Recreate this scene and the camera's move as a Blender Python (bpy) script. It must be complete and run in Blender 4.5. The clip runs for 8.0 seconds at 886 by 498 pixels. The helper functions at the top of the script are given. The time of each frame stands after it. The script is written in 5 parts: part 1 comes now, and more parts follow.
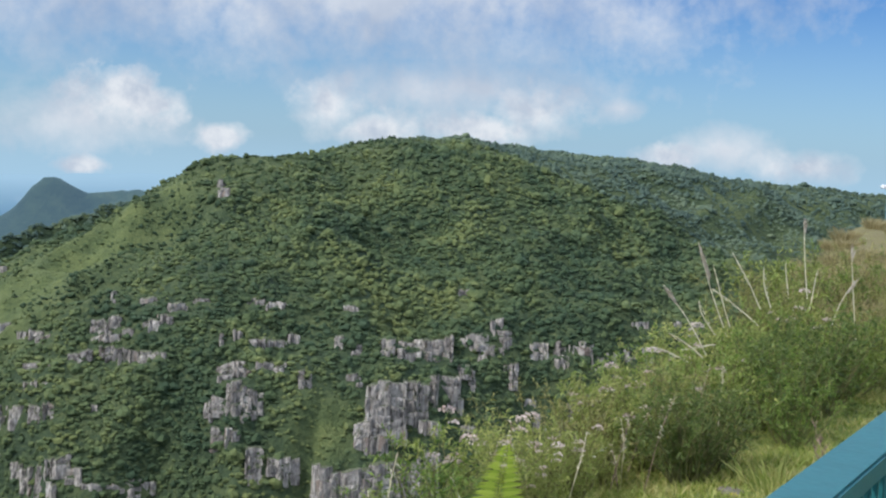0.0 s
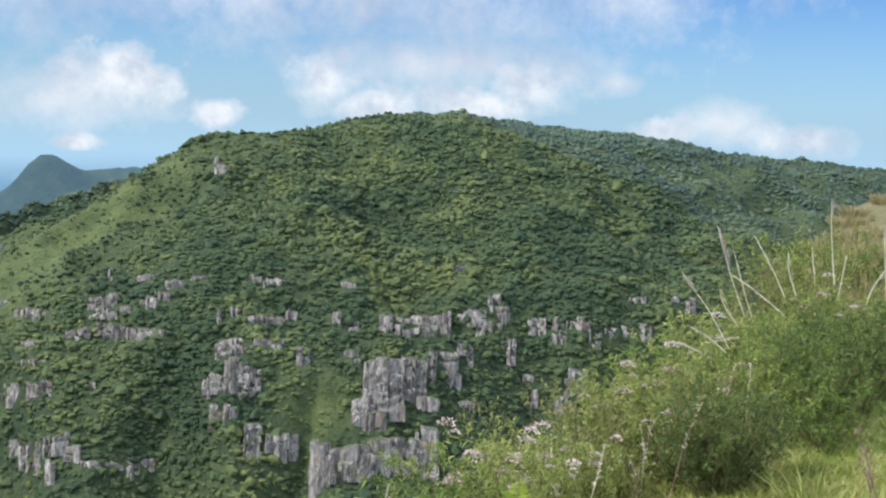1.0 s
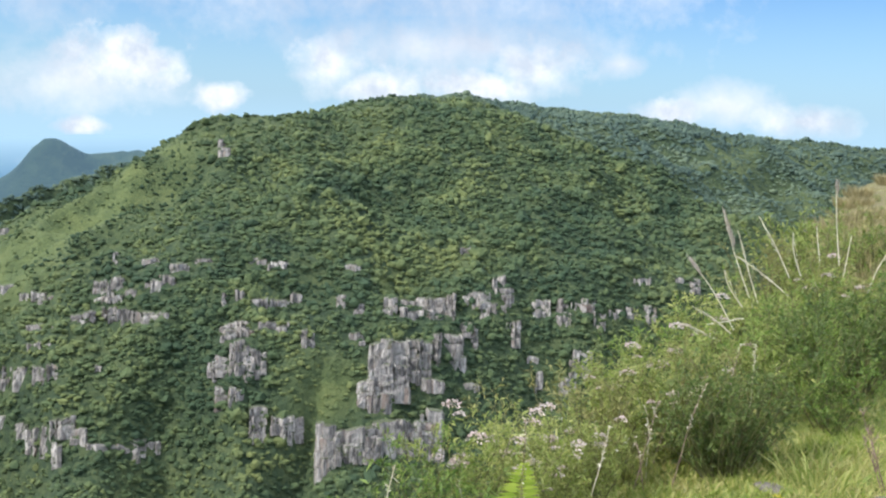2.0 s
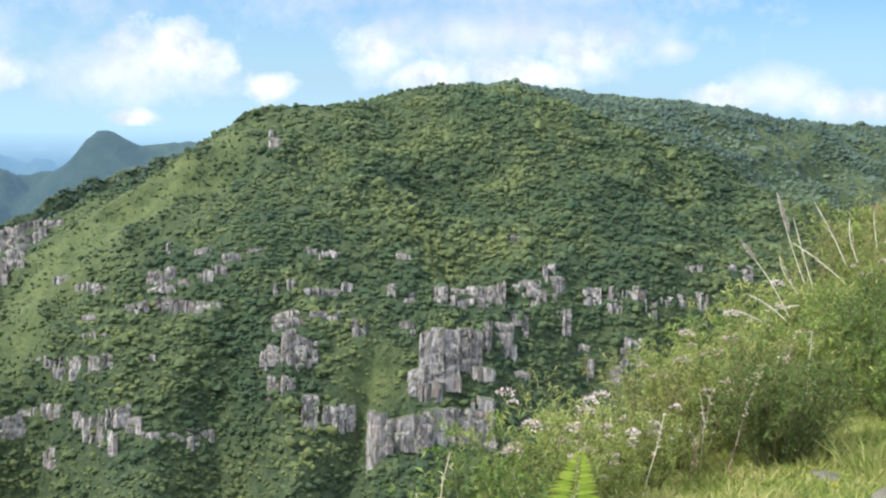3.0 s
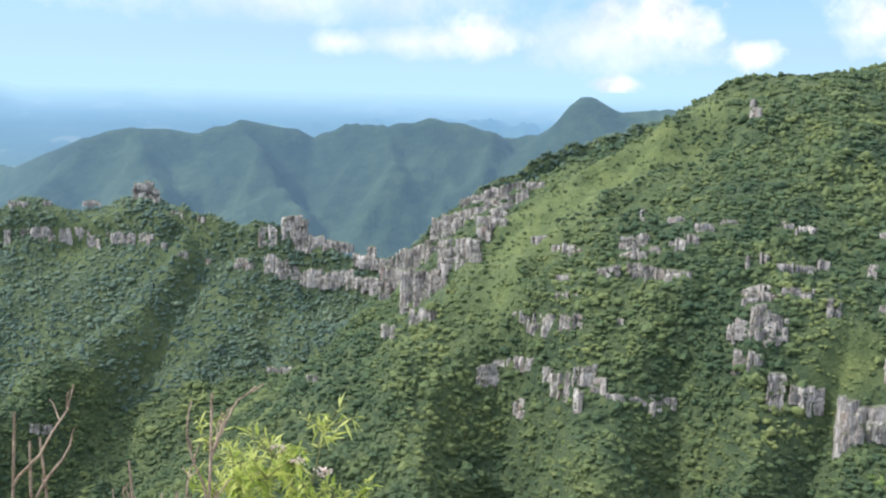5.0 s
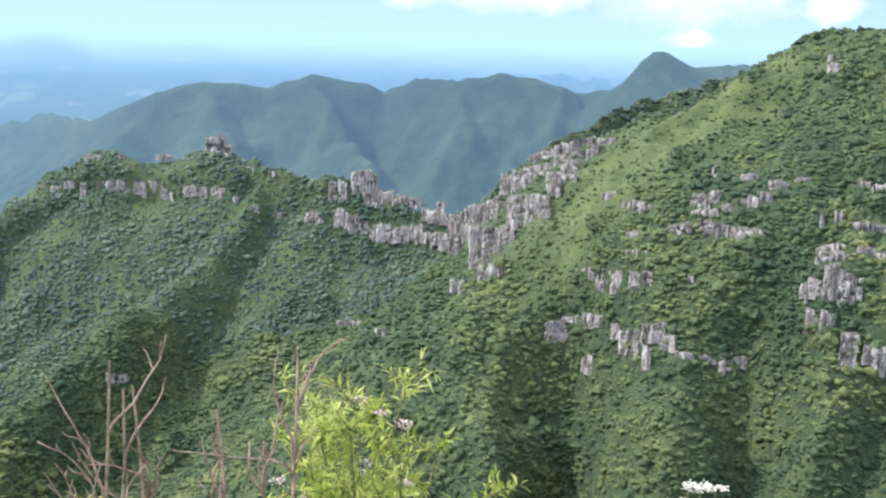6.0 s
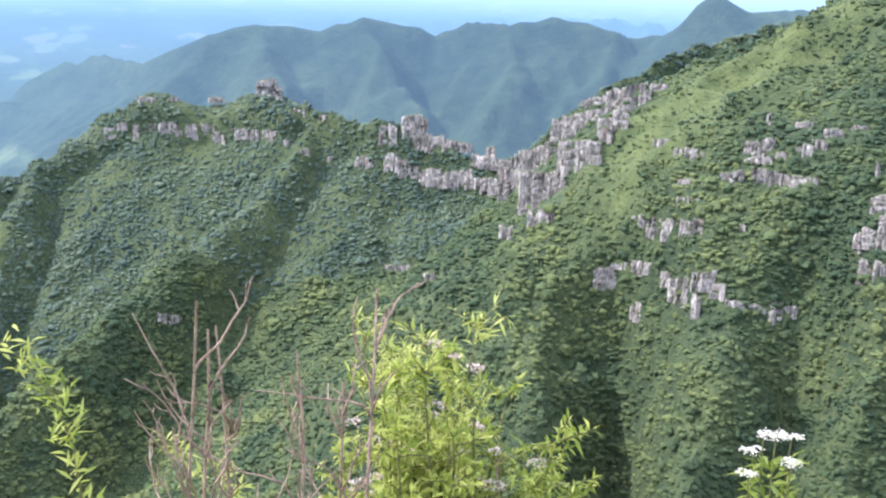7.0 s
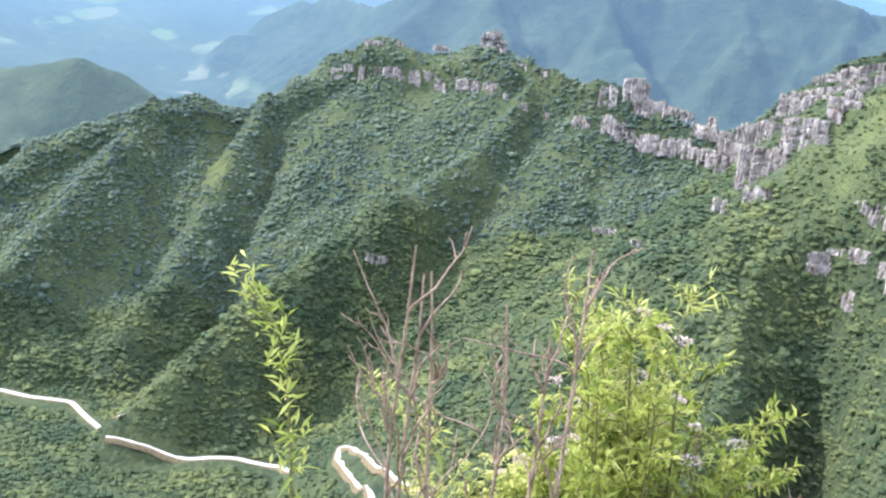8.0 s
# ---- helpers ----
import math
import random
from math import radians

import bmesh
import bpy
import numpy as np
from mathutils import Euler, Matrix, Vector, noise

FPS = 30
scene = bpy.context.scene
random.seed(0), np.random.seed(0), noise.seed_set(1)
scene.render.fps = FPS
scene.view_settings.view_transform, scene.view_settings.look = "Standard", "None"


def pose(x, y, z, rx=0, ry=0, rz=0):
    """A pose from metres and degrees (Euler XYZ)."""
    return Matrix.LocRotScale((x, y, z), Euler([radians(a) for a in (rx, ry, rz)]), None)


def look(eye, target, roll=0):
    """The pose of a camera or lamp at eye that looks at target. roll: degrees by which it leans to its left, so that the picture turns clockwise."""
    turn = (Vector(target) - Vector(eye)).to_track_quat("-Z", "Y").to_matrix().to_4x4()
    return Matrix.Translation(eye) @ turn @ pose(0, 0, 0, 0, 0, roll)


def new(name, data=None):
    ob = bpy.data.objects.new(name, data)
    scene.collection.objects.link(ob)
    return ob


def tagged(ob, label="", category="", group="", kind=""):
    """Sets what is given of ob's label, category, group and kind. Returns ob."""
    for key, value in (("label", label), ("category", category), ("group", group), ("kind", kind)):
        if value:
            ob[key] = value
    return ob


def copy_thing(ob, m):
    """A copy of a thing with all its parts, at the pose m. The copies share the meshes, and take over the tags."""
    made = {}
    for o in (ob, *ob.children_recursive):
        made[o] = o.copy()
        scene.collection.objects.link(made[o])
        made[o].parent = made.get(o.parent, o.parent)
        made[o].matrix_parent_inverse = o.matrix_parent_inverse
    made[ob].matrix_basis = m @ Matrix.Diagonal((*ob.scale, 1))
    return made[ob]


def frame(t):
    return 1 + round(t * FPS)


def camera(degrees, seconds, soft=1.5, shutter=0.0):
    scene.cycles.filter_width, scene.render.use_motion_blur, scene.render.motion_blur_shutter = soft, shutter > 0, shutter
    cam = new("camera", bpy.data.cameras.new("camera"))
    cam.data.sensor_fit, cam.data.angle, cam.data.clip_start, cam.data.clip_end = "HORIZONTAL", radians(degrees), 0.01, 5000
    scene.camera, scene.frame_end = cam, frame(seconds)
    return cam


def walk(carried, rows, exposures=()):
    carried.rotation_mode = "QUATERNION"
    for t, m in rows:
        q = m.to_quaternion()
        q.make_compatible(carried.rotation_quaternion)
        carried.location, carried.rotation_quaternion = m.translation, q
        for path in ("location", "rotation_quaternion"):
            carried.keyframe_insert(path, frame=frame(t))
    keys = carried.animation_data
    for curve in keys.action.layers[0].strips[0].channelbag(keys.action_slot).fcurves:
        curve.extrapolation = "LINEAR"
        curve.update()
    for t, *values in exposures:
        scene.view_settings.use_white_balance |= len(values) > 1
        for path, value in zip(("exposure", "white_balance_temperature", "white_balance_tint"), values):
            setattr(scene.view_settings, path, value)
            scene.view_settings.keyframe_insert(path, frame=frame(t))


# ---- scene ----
cam = camera(39.6, 8.0, soft=2.25)
EYE = 1.6


def shot(t, x, y, z, yaw, pitch, roll):
    return t, pose(x, y, z + EYE, 90 + pitch, roll, yaw)


walk(cam, [
    shot(0.0, 0.0, -0.9, 0.0, -0.28, -4.62, -2.51),
    shot(0.25, 0.0, -0.42, 0.0, -0.22, -5.18, -2.64),
    shot(0.5, 0.0, 0.0, 0.0, -0.18, -5.52, -2.75),
    shot(1.0, 0.0, 0.0, 0.0, -0.43, -5.74, -2.26),
    shot(1.75, 0.0, 0.0, 0.0, -0.28, -6.35, -2.03),
    shot(2.5, -0.005, 0.0, 0.0, 0.0, -6.90, -1.79),
    shot(3.0, -0.015, -0.002, 0.0, 2.01, -7.18, -1.35),
    shot(3.5, -0.038, -0.007, 0.0, 7.27, -7.70, -0.76),
    shot(4.0, -0.063, -0.013, 0.0, 14.12, -8.81, 0.22),
    shot(4.5, -0.085, -0.02, 0.0, 19.87, -9.10, -1.26),
    shot(4.7, -0.092, -0.024, 0.0, 22.17, -8.90, -1.65),
    shot(5.2, -0.11, -0.035, 0.0, 24.5, -9.45, -1.42),
    shot(5.8, -0.125, -0.048, 0.0, 26.06, -10.59, -1.19),
    shot(6.0, -0.13, -0.053, 0.0, 27.24, -11.38, -1.52),
    shot(6.5, -0.146, -0.065, 0.0, 29.53, -13.15, -1.92),
    shot(7.0, -0.183, -0.093, 0.0, 29.62, -13.99, -1.67),
    shot(7.5, -0.207, -0.112, 0.0, 34.62, -15.56, -3.93),
    shot(8.0, -0.203, -0.109, 0.0, 40.36, -16.55, -4.56),
], exposures=[(0.0, -0.15, 6250, 10), (0.5, -0.03, 6250, 10), (1.0, 0.07, 6250, 10), (2.5, 0.36, 6350, 10), (4.5, 0.40, 6350, 10),
              (6.0, 0.60, 6200, 14), (7.0, 0.86, 6050, 19), (8.0, 1.03, 6050, 19)])

# ---- light ----
SUN_AZ, SUN_EL = 112.0, 43.0
world = bpy.data.worlds.new("sky")
scene.world = world
world.use_nodes = True


class Nodes:
    """Short hand for node trees."""

    def __init__(self, tree):
        self.t = tree
        tree.nodes.clear()

    def add(self, kind, **kw):
        n = self.t.nodes.new(kind)
        for k, v in kw.items():
            if k.startswith("i_"):
                self.put(n.inputs[k[2:].replace("_", " ")], v)
            else:
                setattr(n, k, v)
        return n

    def put(self, socket, v):
        if isinstance(v, bpy.types.NodeSocket):
            self.t.links.new(v, socket)
        else:
            socket.default_value = v

    def math(self, op, a, b=0.0, c=0.0, clamp=False):
        n = self.t.nodes.new("ShaderNodeMath")
        n.operation, n.use_clamp = op, clamp
        for s, v in zip(n.inputs, (a, b, c)):
            self.put(s, v)
        return n.outputs[0]

    def mix(self, fac, a, b, blend="MIX"):
        n = self.t.nodes.new("ShaderNodeMix")
        n.data_type, n.blend_type = "RGBA", blend
        self.put(n.inputs[0], fac)
        self.put(n.inputs[6], a if isinstance(a, bpy.types.NodeSocket) else (*a, 1))
        self.put(n.inputs[7], b if isinstance(b, bpy.types.NodeSocket) else (*b, 1))
        return n.outputs[2]

    def noise(self, vec, scale, detail=3.0, rough=0.55):
        n = self.add("ShaderNodeTexNoise", i_Scale=scale, i_Detail=detail, i_Roughness=rough)
        if vec is not None:
            self.put(n.inputs["Vector"], vec)
        return n.outputs["Fac"]

    def span(self, v, a, b, c=0.0, d=1.0):
        n = self.add("ShaderNodeMapRange", i_From_Min=a, i_From_Max=b, i_To_Min=c, i_To_Max=d)
        self.put(n.inputs["Value"], v)
        return n.outputs[0]


def build_sky():
    n = Nodes(world.node_tree)
    out = n.add("ShaderNodeOutputWorld")
    sky = n.add("ShaderNodeTexSky", sky_type="NISHITA", sun_disc=False, sun_elevation=radians(SUN_EL),
                sun_rotation=radians(-SUN_AZ), altitude=1300.0, air_density=1.0, dust_density=1.5, ozone_density=1.5)
    co = n.add("ShaderNodeTexCoord").outputs["Generated"]
    sep = n.add("ShaderNodeSeparateXYZ", i_Vector=co)
    az = n.math("MULTIPLY", n.math("ARCTAN2", n.math("MULTIPLY", sep.outputs[0], -1.0), sep.outputs[1]), 57.2958)
    el = n.math("MULTIPLY", n.math("ARCSINE", sep.outputs[2]), 57.2958)
    # uneven edges of the clouds
    w1 = n.math("SUBTRACT", n.noise(co, 22.0, 6.0, 0.62), 0.5)
    w2 = n.math("SUBTRACT", n.noise(co, 60.0, 5.0, 0.6), 0.5)
    warp = n.math("ADD", n.math("MULTIPLY", w1, 2.6), n.math("MULTIPLY", w2, 1.3))

    def puff(a, e, wa, we, soft):
        dx = n.math("DIVIDE", n.math("SUBTRACT", az, a), wa)
        dy = n.math("DIVIDE", n.math("SUBTRACT", el, e), we)
        d = n.math("SQRT", n.math("ADD", n.math("MULTIPLY", dx, dx), n.math("MULTIPLY", dy, dy)))
        d = n.math("ADD", d, warp)
        return n.span(d, 1.0 + soft, 1.0 - soft)

    def union(puffs):
        f = puffs[0]
        for p in puffs[1:]:
            f = n.math("MAXIMUM", f, p)
        return f

    white = union([
        puff(14.6, 1.9, 1.7, 1.0, 0.5), puff(13.0, 1.5, 1.5, 0.7, 0.5), puff(9.9, 0.15, 1.0, 0.5, 0.5), puff(15.9, -1.4, 0.8, 0.3, 0.5),
        puff(2.7, 0.8, 1.9, 0.7, 0.5), puff(5.0, 1.7, 1.3, 1.0, 0.7), puff(-4.6, 1.9, 1.4, 0.9, 0.7), puff(-2.0, 0.9, 2.6, 0.6, 0.5),
        puff(-10.5, 0.1, 1.1, 0.5, 0.5), puff(-16.5, -0.1, 1.6, 0.5, 0.8), puff(22.3, 0.6, 1.4, 0.6, 0.9)])
    grey = union([
        puff(4.0, 7.4, 12.5, 2.7, 0.8), puff(19.0, 7.0, 9.5, 2.4, 0.9), puff(-0.5, 2.9, 5.5, 0.9, 0.9), puff(16.0, 0.6, 2.8, 0.8, 1.0),
        puff(28.5, 0.2, 1.0, 0.35, 0.9), puff(24.5, 0.3, 2.4, 0.4, 1.1), puff(31.0, 2.6, 6.0, 0.8, 1.2), puff(-8.4, 2.2, 0.8, 0.4, 0.9), puff(-13.0, 0.5, 1.6, 0.6, 1.0)])
    # unseen cloud layer overhead, added extra bright as bluish fill for the shadows
    high = n.math("MULTIPLY", n.span(n.noise(co, 2.6, 6.0, 0.6), 0.40, 0.58), n.span(el, 10.0, 18.0))
    blue = n.mix(1.0, sky.outputs[0], (0.049, 0.077, 0.116), "MULTIPLY")
    # pale haze low over the plain
    blue = n.mix(n.span(el, 7.0, -2.2, 0.0, 0.76), blue, (0.53, 0.77, 0.94))
    blue = n.mix(n.span(el, 0.5, -1.9), blue, (0.43, 0.65, 0.82))
    col = n.mix(n.math("MULTIPLY", grey, 0.85), blue, n.mix(n.span(n.noise(co, 9.0, 5.0), 0.35, 0.65), (0.54, 0.60, 0.71), (0.90, 0.92, 0.95)))
    body = n.mix(n.span(n.math("ADD", n.noise(co, 34.0, 5.0, 0.6), n.math("MULTIPLY", w1, 0.6)), 0.34, 0.6), (0.62, 0.67, 0.76), (0.96, 0.96, 0.97))
    col = n.mix(n.math("MULTIPLY", white, 0.84), col, body)
    col = n.mix(n.math("MULTIPLY", high, 0.8), col, (2.85, 3.1, 3.5))
    n.put(out.inputs[0], n.add("ShaderNodeBackground", i_Color=col, i_Strength=1.0).outputs[0])


build_sky()
sun = new("sun", bpy.data.lights.new("sun", "SUN"))
sun.data.energy, sun.data.angle, sun.data.color = 4.1, radians(0.6), (1.0, 0.95, 0.86)
a, e = radians(SUN_AZ), radians(SUN_EL)
sun.matrix_world = look((-math.sin(a) * math.cos(e) * 50, math.cos(a) * math.cos(e) * 50, math.sin(e) * 50), (0, 0, 0))


# ---- materials ----
def material(name):
    m = bpy.data.materials.new(name)
    m.use_nodes = True
    return m, Nodes(m.node_tree)


def finish(n, color, rough=0.8, bump=None, distance=0.1, strength=0.6, spec=0.3, **more):
    out = n.add("ShaderNodeOutputMaterial")
    b = n.add("ShaderNodeBsdfPrincipled", i_Roughness=rough)
    n.put(b.inputs["Base Color"], color if isinstance(color, bpy.types.NodeSocket) else (*color, 1))
    b.inputs["Specular IOR Level"].default_value = spec
    for k, v in more.items():
        n.put(b.inputs[k.replace("_", " ")], v)
    if bump is not None:
        k = n.add("ShaderNodeBump", i_Strength=strength, i_Distance=distance, i_Height=bump)
        n.put(b.inputs["Normal"], k.outputs[0])
    n.put(out.inputs[0], b.outputs[0])
    return b


def ramp(n, fac, stops):
    r = n.add("ShaderNodeValToRGB")
    el = r.color_ramp.elements
    while len(el) < len(stops):
        el.new(0.5)
    for q, (p, c) in zip(el, stops):
        q.position, q.color = p, (*c, 1)
    n.put(r.inputs[0], fac)
    return r.outputs[0]


def forest_material(name, dark, mid, light):
    m, n = material(name)
    g = n.add("ShaderNodeNewGeometry")
    pos = g.outputs["Position"]
    broad = n.noise(pos, 0.016, 4.0)
    v = n.math("ADD", n.math("MULTIPLY", g.outputs["Random Per Island"], 0.34), n.math("MULTIPLY", n.span(broad, 0.33, 0.67), 0.66))
    v = n.math("ADD", v, n.math("MULTIPLY", n.math("SUBTRACT", n.noise(pos, 0.055, 4.0), 0.5), 0.9))
    v = n.math("ADD", v, n.math("MULTIPLY", n.math("SUBTRACT", n.noise(pos, 0.75, 5.0, 0.75), 0.5), 0.75))
    c = ramp(n, v, [(0.2, dark), (0.55, mid), (0.95, light)])
    h = n.noise(pos, 0.8, 6.0, 0.75)
    finish(n, c, 0.8, h, 1.0, 0.9, 0.15)
    return m


M_TREE = forest_material("tree_leaves", (0.038, 0.063, 0.033), (0.074, 0.103, 0.044), (0.142, 0.163, 0.058))
# far leaves: blue of the distance haze mixed into the green, with less contrast
M_TREE_HAZED = forest_material("tree_leaves_hazed", (0.054, 0.084, 0.066), (0.084, 0.120, 0.084), (0.128, 0.162, 0.098))


def ground_material():
    m, n = material("ground")
    pos = n.add("ShaderNodeNewGeometry").outputs["Position"]
    r = n.add("ShaderNodeVectorMath", operation="LENGTH")
    n.put(r.inputs[0], pos)
    near = n.span(r.outputs["Value"], 55.0, 90.0)
    grass = ramp(n, n.math("ADD", n.math("ADD", n.math("MULTIPLY", n.noise(pos, 1.1, 5.0, 0.65), 0.62), n.math("MULTIPLY", n.noise(pos, 11.0, 5.0, 0.7), 0.38)), n.span(r.outputs["Value"], 15.0, 32.0, 0.0, 0.22)), [(0.34, (0.055, 0.085, 0.020)), (0.46, (0.160, 0.210, 0.042)), (0.57, (0.275, 0.275, 0.085)), (0.68, (0.18, 0.155, 0.068))])
    # low canopy: domed crowns of many sizes
    wobble = n.add("ShaderNodeVectorMath", operation="MULTIPLY_ADD")
    n.put(wobble.inputs[0], n.add("ShaderNodeTexNoise", i_Vector=pos, i_Scale=0.5, i_Detail=4.0).outputs["Color"])
    wobble.inputs[1].default_value = (2.2, 2.2, 2.2)
    n.put(wobble.inputs[2], pos)
    crown = n.add("ShaderNodeTexVoronoi", feature="F1", i_Scale=0.30, i_Randomness=1.0)
    n.put(crown.inputs["Vector"], wobble.outputs[0])
    tint = n.add("ShaderNodeSeparateColor", i_Color=crown.outputs["Color"]).outputs[0]
    leafy = n.math("ADD", n.math("MULTIPLY", n.noise(pos, 0.02, 4.0), 0.45), n.math("MULTIPLY", n.noise(pos, 0.7, 5.0, 0.75), 0.4))
    leafy = n.math("ADD", leafy, n.math("MULTIPLY", tint, 0.2))
    # kept darker than the trees: shade of the gaps between crowns in the colour
    shaded_scrub = ramp(n, leafy, [(0.36, (0.024, 0.040, 0.022)), (0.5, (0.042, 0.063, 0.029)), (0.66, (0.080, 0.100, 0.041))])
    lawn = ramp(n, n.math("ADD", n.math("MULTIPLY", n.noise(pos, 0.05, 4.0), 0.5), n.math("MULTIPLY", n.noise(pos, 0.6, 5.0, 0.7), 0.5)),
                [(0.36, (0.046, 0.066, 0.026)), (0.5, (0.084, 0.108, 0.038)), (0.64, (0.132, 0.150, 0.054))])
    shaded_scrub = n.mix(n.add("ShaderNodeAttribute", attribute_name="grassy").outputs["Fac"], shaded_scrub, lawn)
    c = n.mix(near, grass, shaded_scrub)
    h = n.math("ADD", n.math("MULTIPLY", n.noise(pos, 8.0, 6.0, 0.7), 0.11), n.math("MULTIPLY", n.math("SUBTRACT", n.math("MULTIPLY", n.noise(pos, 0.9, 5.0, 0.6), 1.2), n.math("MULTIPLY", crown.outputs["Distance"], 1.0)), near))
    finish(n, c, 0.85, h, 1.0, 0.9, 0.2)
    return m


def backdrop_material():
    m, n = material("distance")
    pos = n.add("ShaderNodeNewGeometry").outputs["Position"]
    r = n.add("ShaderNodeVectorMath", operation="LENGTH")
    n.put(r.inputs[0], pos)
    d = r.outputs["Value"]
    z = n.add("ShaderNodeSeparateXYZ", i_Vector=pos).outputs[2]
    wood = ramp(n, n.math("ADD", n.math("MULTIPLY", n.noise(pos, 0.004, 4.0), 0.5), n.math("MULTIPLY", n.noise(pos, 0.03, 5.0), 0.5)),
                [(0.35, (0.03, 0.06, 0.03)), (0.55, (0.06, 0.10, 0.045)), (0.7, (0.10, 0.14, 0.06))])
    vor = n.add("ShaderNodeTexVoronoi", feature="F1", i_Scale=0.013, i_Randomness=1.0)
    stretch = n.add("ShaderNodeVectorMath", operation="MULTIPLY")
    drift = n.add("ShaderNodeTexNoise", i_Vector=pos, i_Scale=0.012, i_Detail=4.0)
    bent = n.add("ShaderNodeVectorMath", operation="MULTIPLY_ADD")
    n.put(bent.inputs[0], drift.outputs["Color"])
    bent.inputs[1].default_value = (60.0, 60.0, 0.0)
    n.put(bent.inputs[2], pos)
    n.put(stretch.inputs[0], bent.outputs[0])
    stretch.inputs[1].default_value = (1.0, 0.7, 0.0)
    n.put(vor.inputs["Vector"], stretch.outputs[0])
    pick = n.add("ShaderNodeSeparateColor", i_Color=vor.outputs["Color"])
    field = n.math("MULTIPLY", n.span(pick.outputs[0], 0.62, 0.68), n.span(n.noise(pos, 0.004, 4.0), 0.44, 0.50))
    field = n.math("MULTIPLY", field, n.span(n.math("ADD", vor.outputs["Distance"], n.math("MULTIPLY", n.noise(pos, 0.02, 4.0), 0.5)), 0.82, 0.74))
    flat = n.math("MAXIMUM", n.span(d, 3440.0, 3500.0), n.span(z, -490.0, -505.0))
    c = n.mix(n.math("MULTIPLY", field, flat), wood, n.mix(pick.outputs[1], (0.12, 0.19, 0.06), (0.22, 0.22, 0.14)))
    # distance haze painted in: stronger blue glow and fainter own colour farther out
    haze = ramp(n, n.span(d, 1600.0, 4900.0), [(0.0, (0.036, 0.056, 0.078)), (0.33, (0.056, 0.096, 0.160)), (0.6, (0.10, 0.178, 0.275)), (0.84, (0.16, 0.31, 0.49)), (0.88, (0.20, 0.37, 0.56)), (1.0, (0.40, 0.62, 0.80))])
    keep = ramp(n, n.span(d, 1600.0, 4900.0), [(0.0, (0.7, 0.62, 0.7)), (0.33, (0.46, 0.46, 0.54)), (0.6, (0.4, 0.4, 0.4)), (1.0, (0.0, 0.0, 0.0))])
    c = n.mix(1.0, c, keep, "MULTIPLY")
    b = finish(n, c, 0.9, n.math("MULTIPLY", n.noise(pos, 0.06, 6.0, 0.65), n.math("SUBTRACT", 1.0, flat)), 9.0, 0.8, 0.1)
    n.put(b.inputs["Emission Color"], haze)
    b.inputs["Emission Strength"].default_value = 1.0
    return m


def rock_material():
    m, n = material("cliff_rock")
    g = n.add("ShaderNodeNewGeometry")
    pos = g.outputs["Position"]
    mp = n.add("ShaderNodeMapping", i_Vector=pos)
    mp.inputs["Scale"].default_value = (1.0, 1.0, 0.14)
    streak = n.noise(mp.outputs[0], 0.55, 6.0, 0.65)
    patch = n.noise(pos, 0.10, 4.0)
    c = ramp(n, n.math("ADD", n.math("MULTIPLY", streak, 0.65), n.math("MULTIPLY", patch, 0.35)),
             [(0.36, (0.08, 0.071, 0.064)), (0.44, (0.21, 0.188, 0.170)), (0.53, (0.34, 0.305, 0.272)), (0.62, (0.52, 0.472, 0.42))])
    crack = n.span(n.noise(mp.outputs[0], 0.8, 4.0, 0.5), 0.42, 0.36)
    c = n.mix(n.math("MULTIPLY", crack, 0.6), c, (0.035, 0.031, 0.03))
    # rust stains, lichen patches, and moss on the ledges
    c = n.mix(n.math("MULTIPLY", n.span(n.noise(mp.outputs[0], 0.2, 3.0), 0.60, 0.68), 0.4), c, (0.22, 0.12, 0.07))
    flat = n.span(n.add("ShaderNodeSeparateXYZ", i_Vector=g.outputs["True Normal"]).outputs[2], 0.60, 0.85)
    moss = n.math("MAXIMUM", n.span(n.noise(pos, 0.22, 5.0, 0.6), 0.59, 0.67), flat)
    c = n.mix(n.math("MULTIPLY", moss, 0.75), c, n.mix(n.noise(pos, 0.9, 4.0), (0.035, 0.055, 0.02), (0.10, 0.125, 0.045)))
    tone = n.span(n.add("ShaderNodeObjectInfo").outputs["Random"], 0.0, 1.0, 0.72, 1.12)
    c = n.mix(1.0, c, n.add("ShaderNodeCombineColor", i_Red=tone, i_Green=tone, i_Blue=tone).outputs[0], "MULTIPLY")
    finish(n, c, 0.9, n.math("ADD", streak, n.noise(pos, 0.7, 5.0)), 1.2, 1.0, 0.15)
    return m


def plain_material(name, dark, light, rough=0.7, scale=8.0, spec=0.3, relief=0.01):
    m, n = material(name)
    pos = n.add("ShaderNodeTexCoord").outputs["Object"]
    v = n.math("ADD", n.math("MULTIPLY", n.noise(pos, scale, 5.0, 0.6), 0.6), n.math("MULTIPLY", n.noise(pos, scale * 7, 4.0), 0.4))
    finish(n, ramp(n, v, [(0.35, dark), (0.65, light)]), rough, n.noise(pos, scale * 5, 5.0), relief, 0.6, spec)
    return m


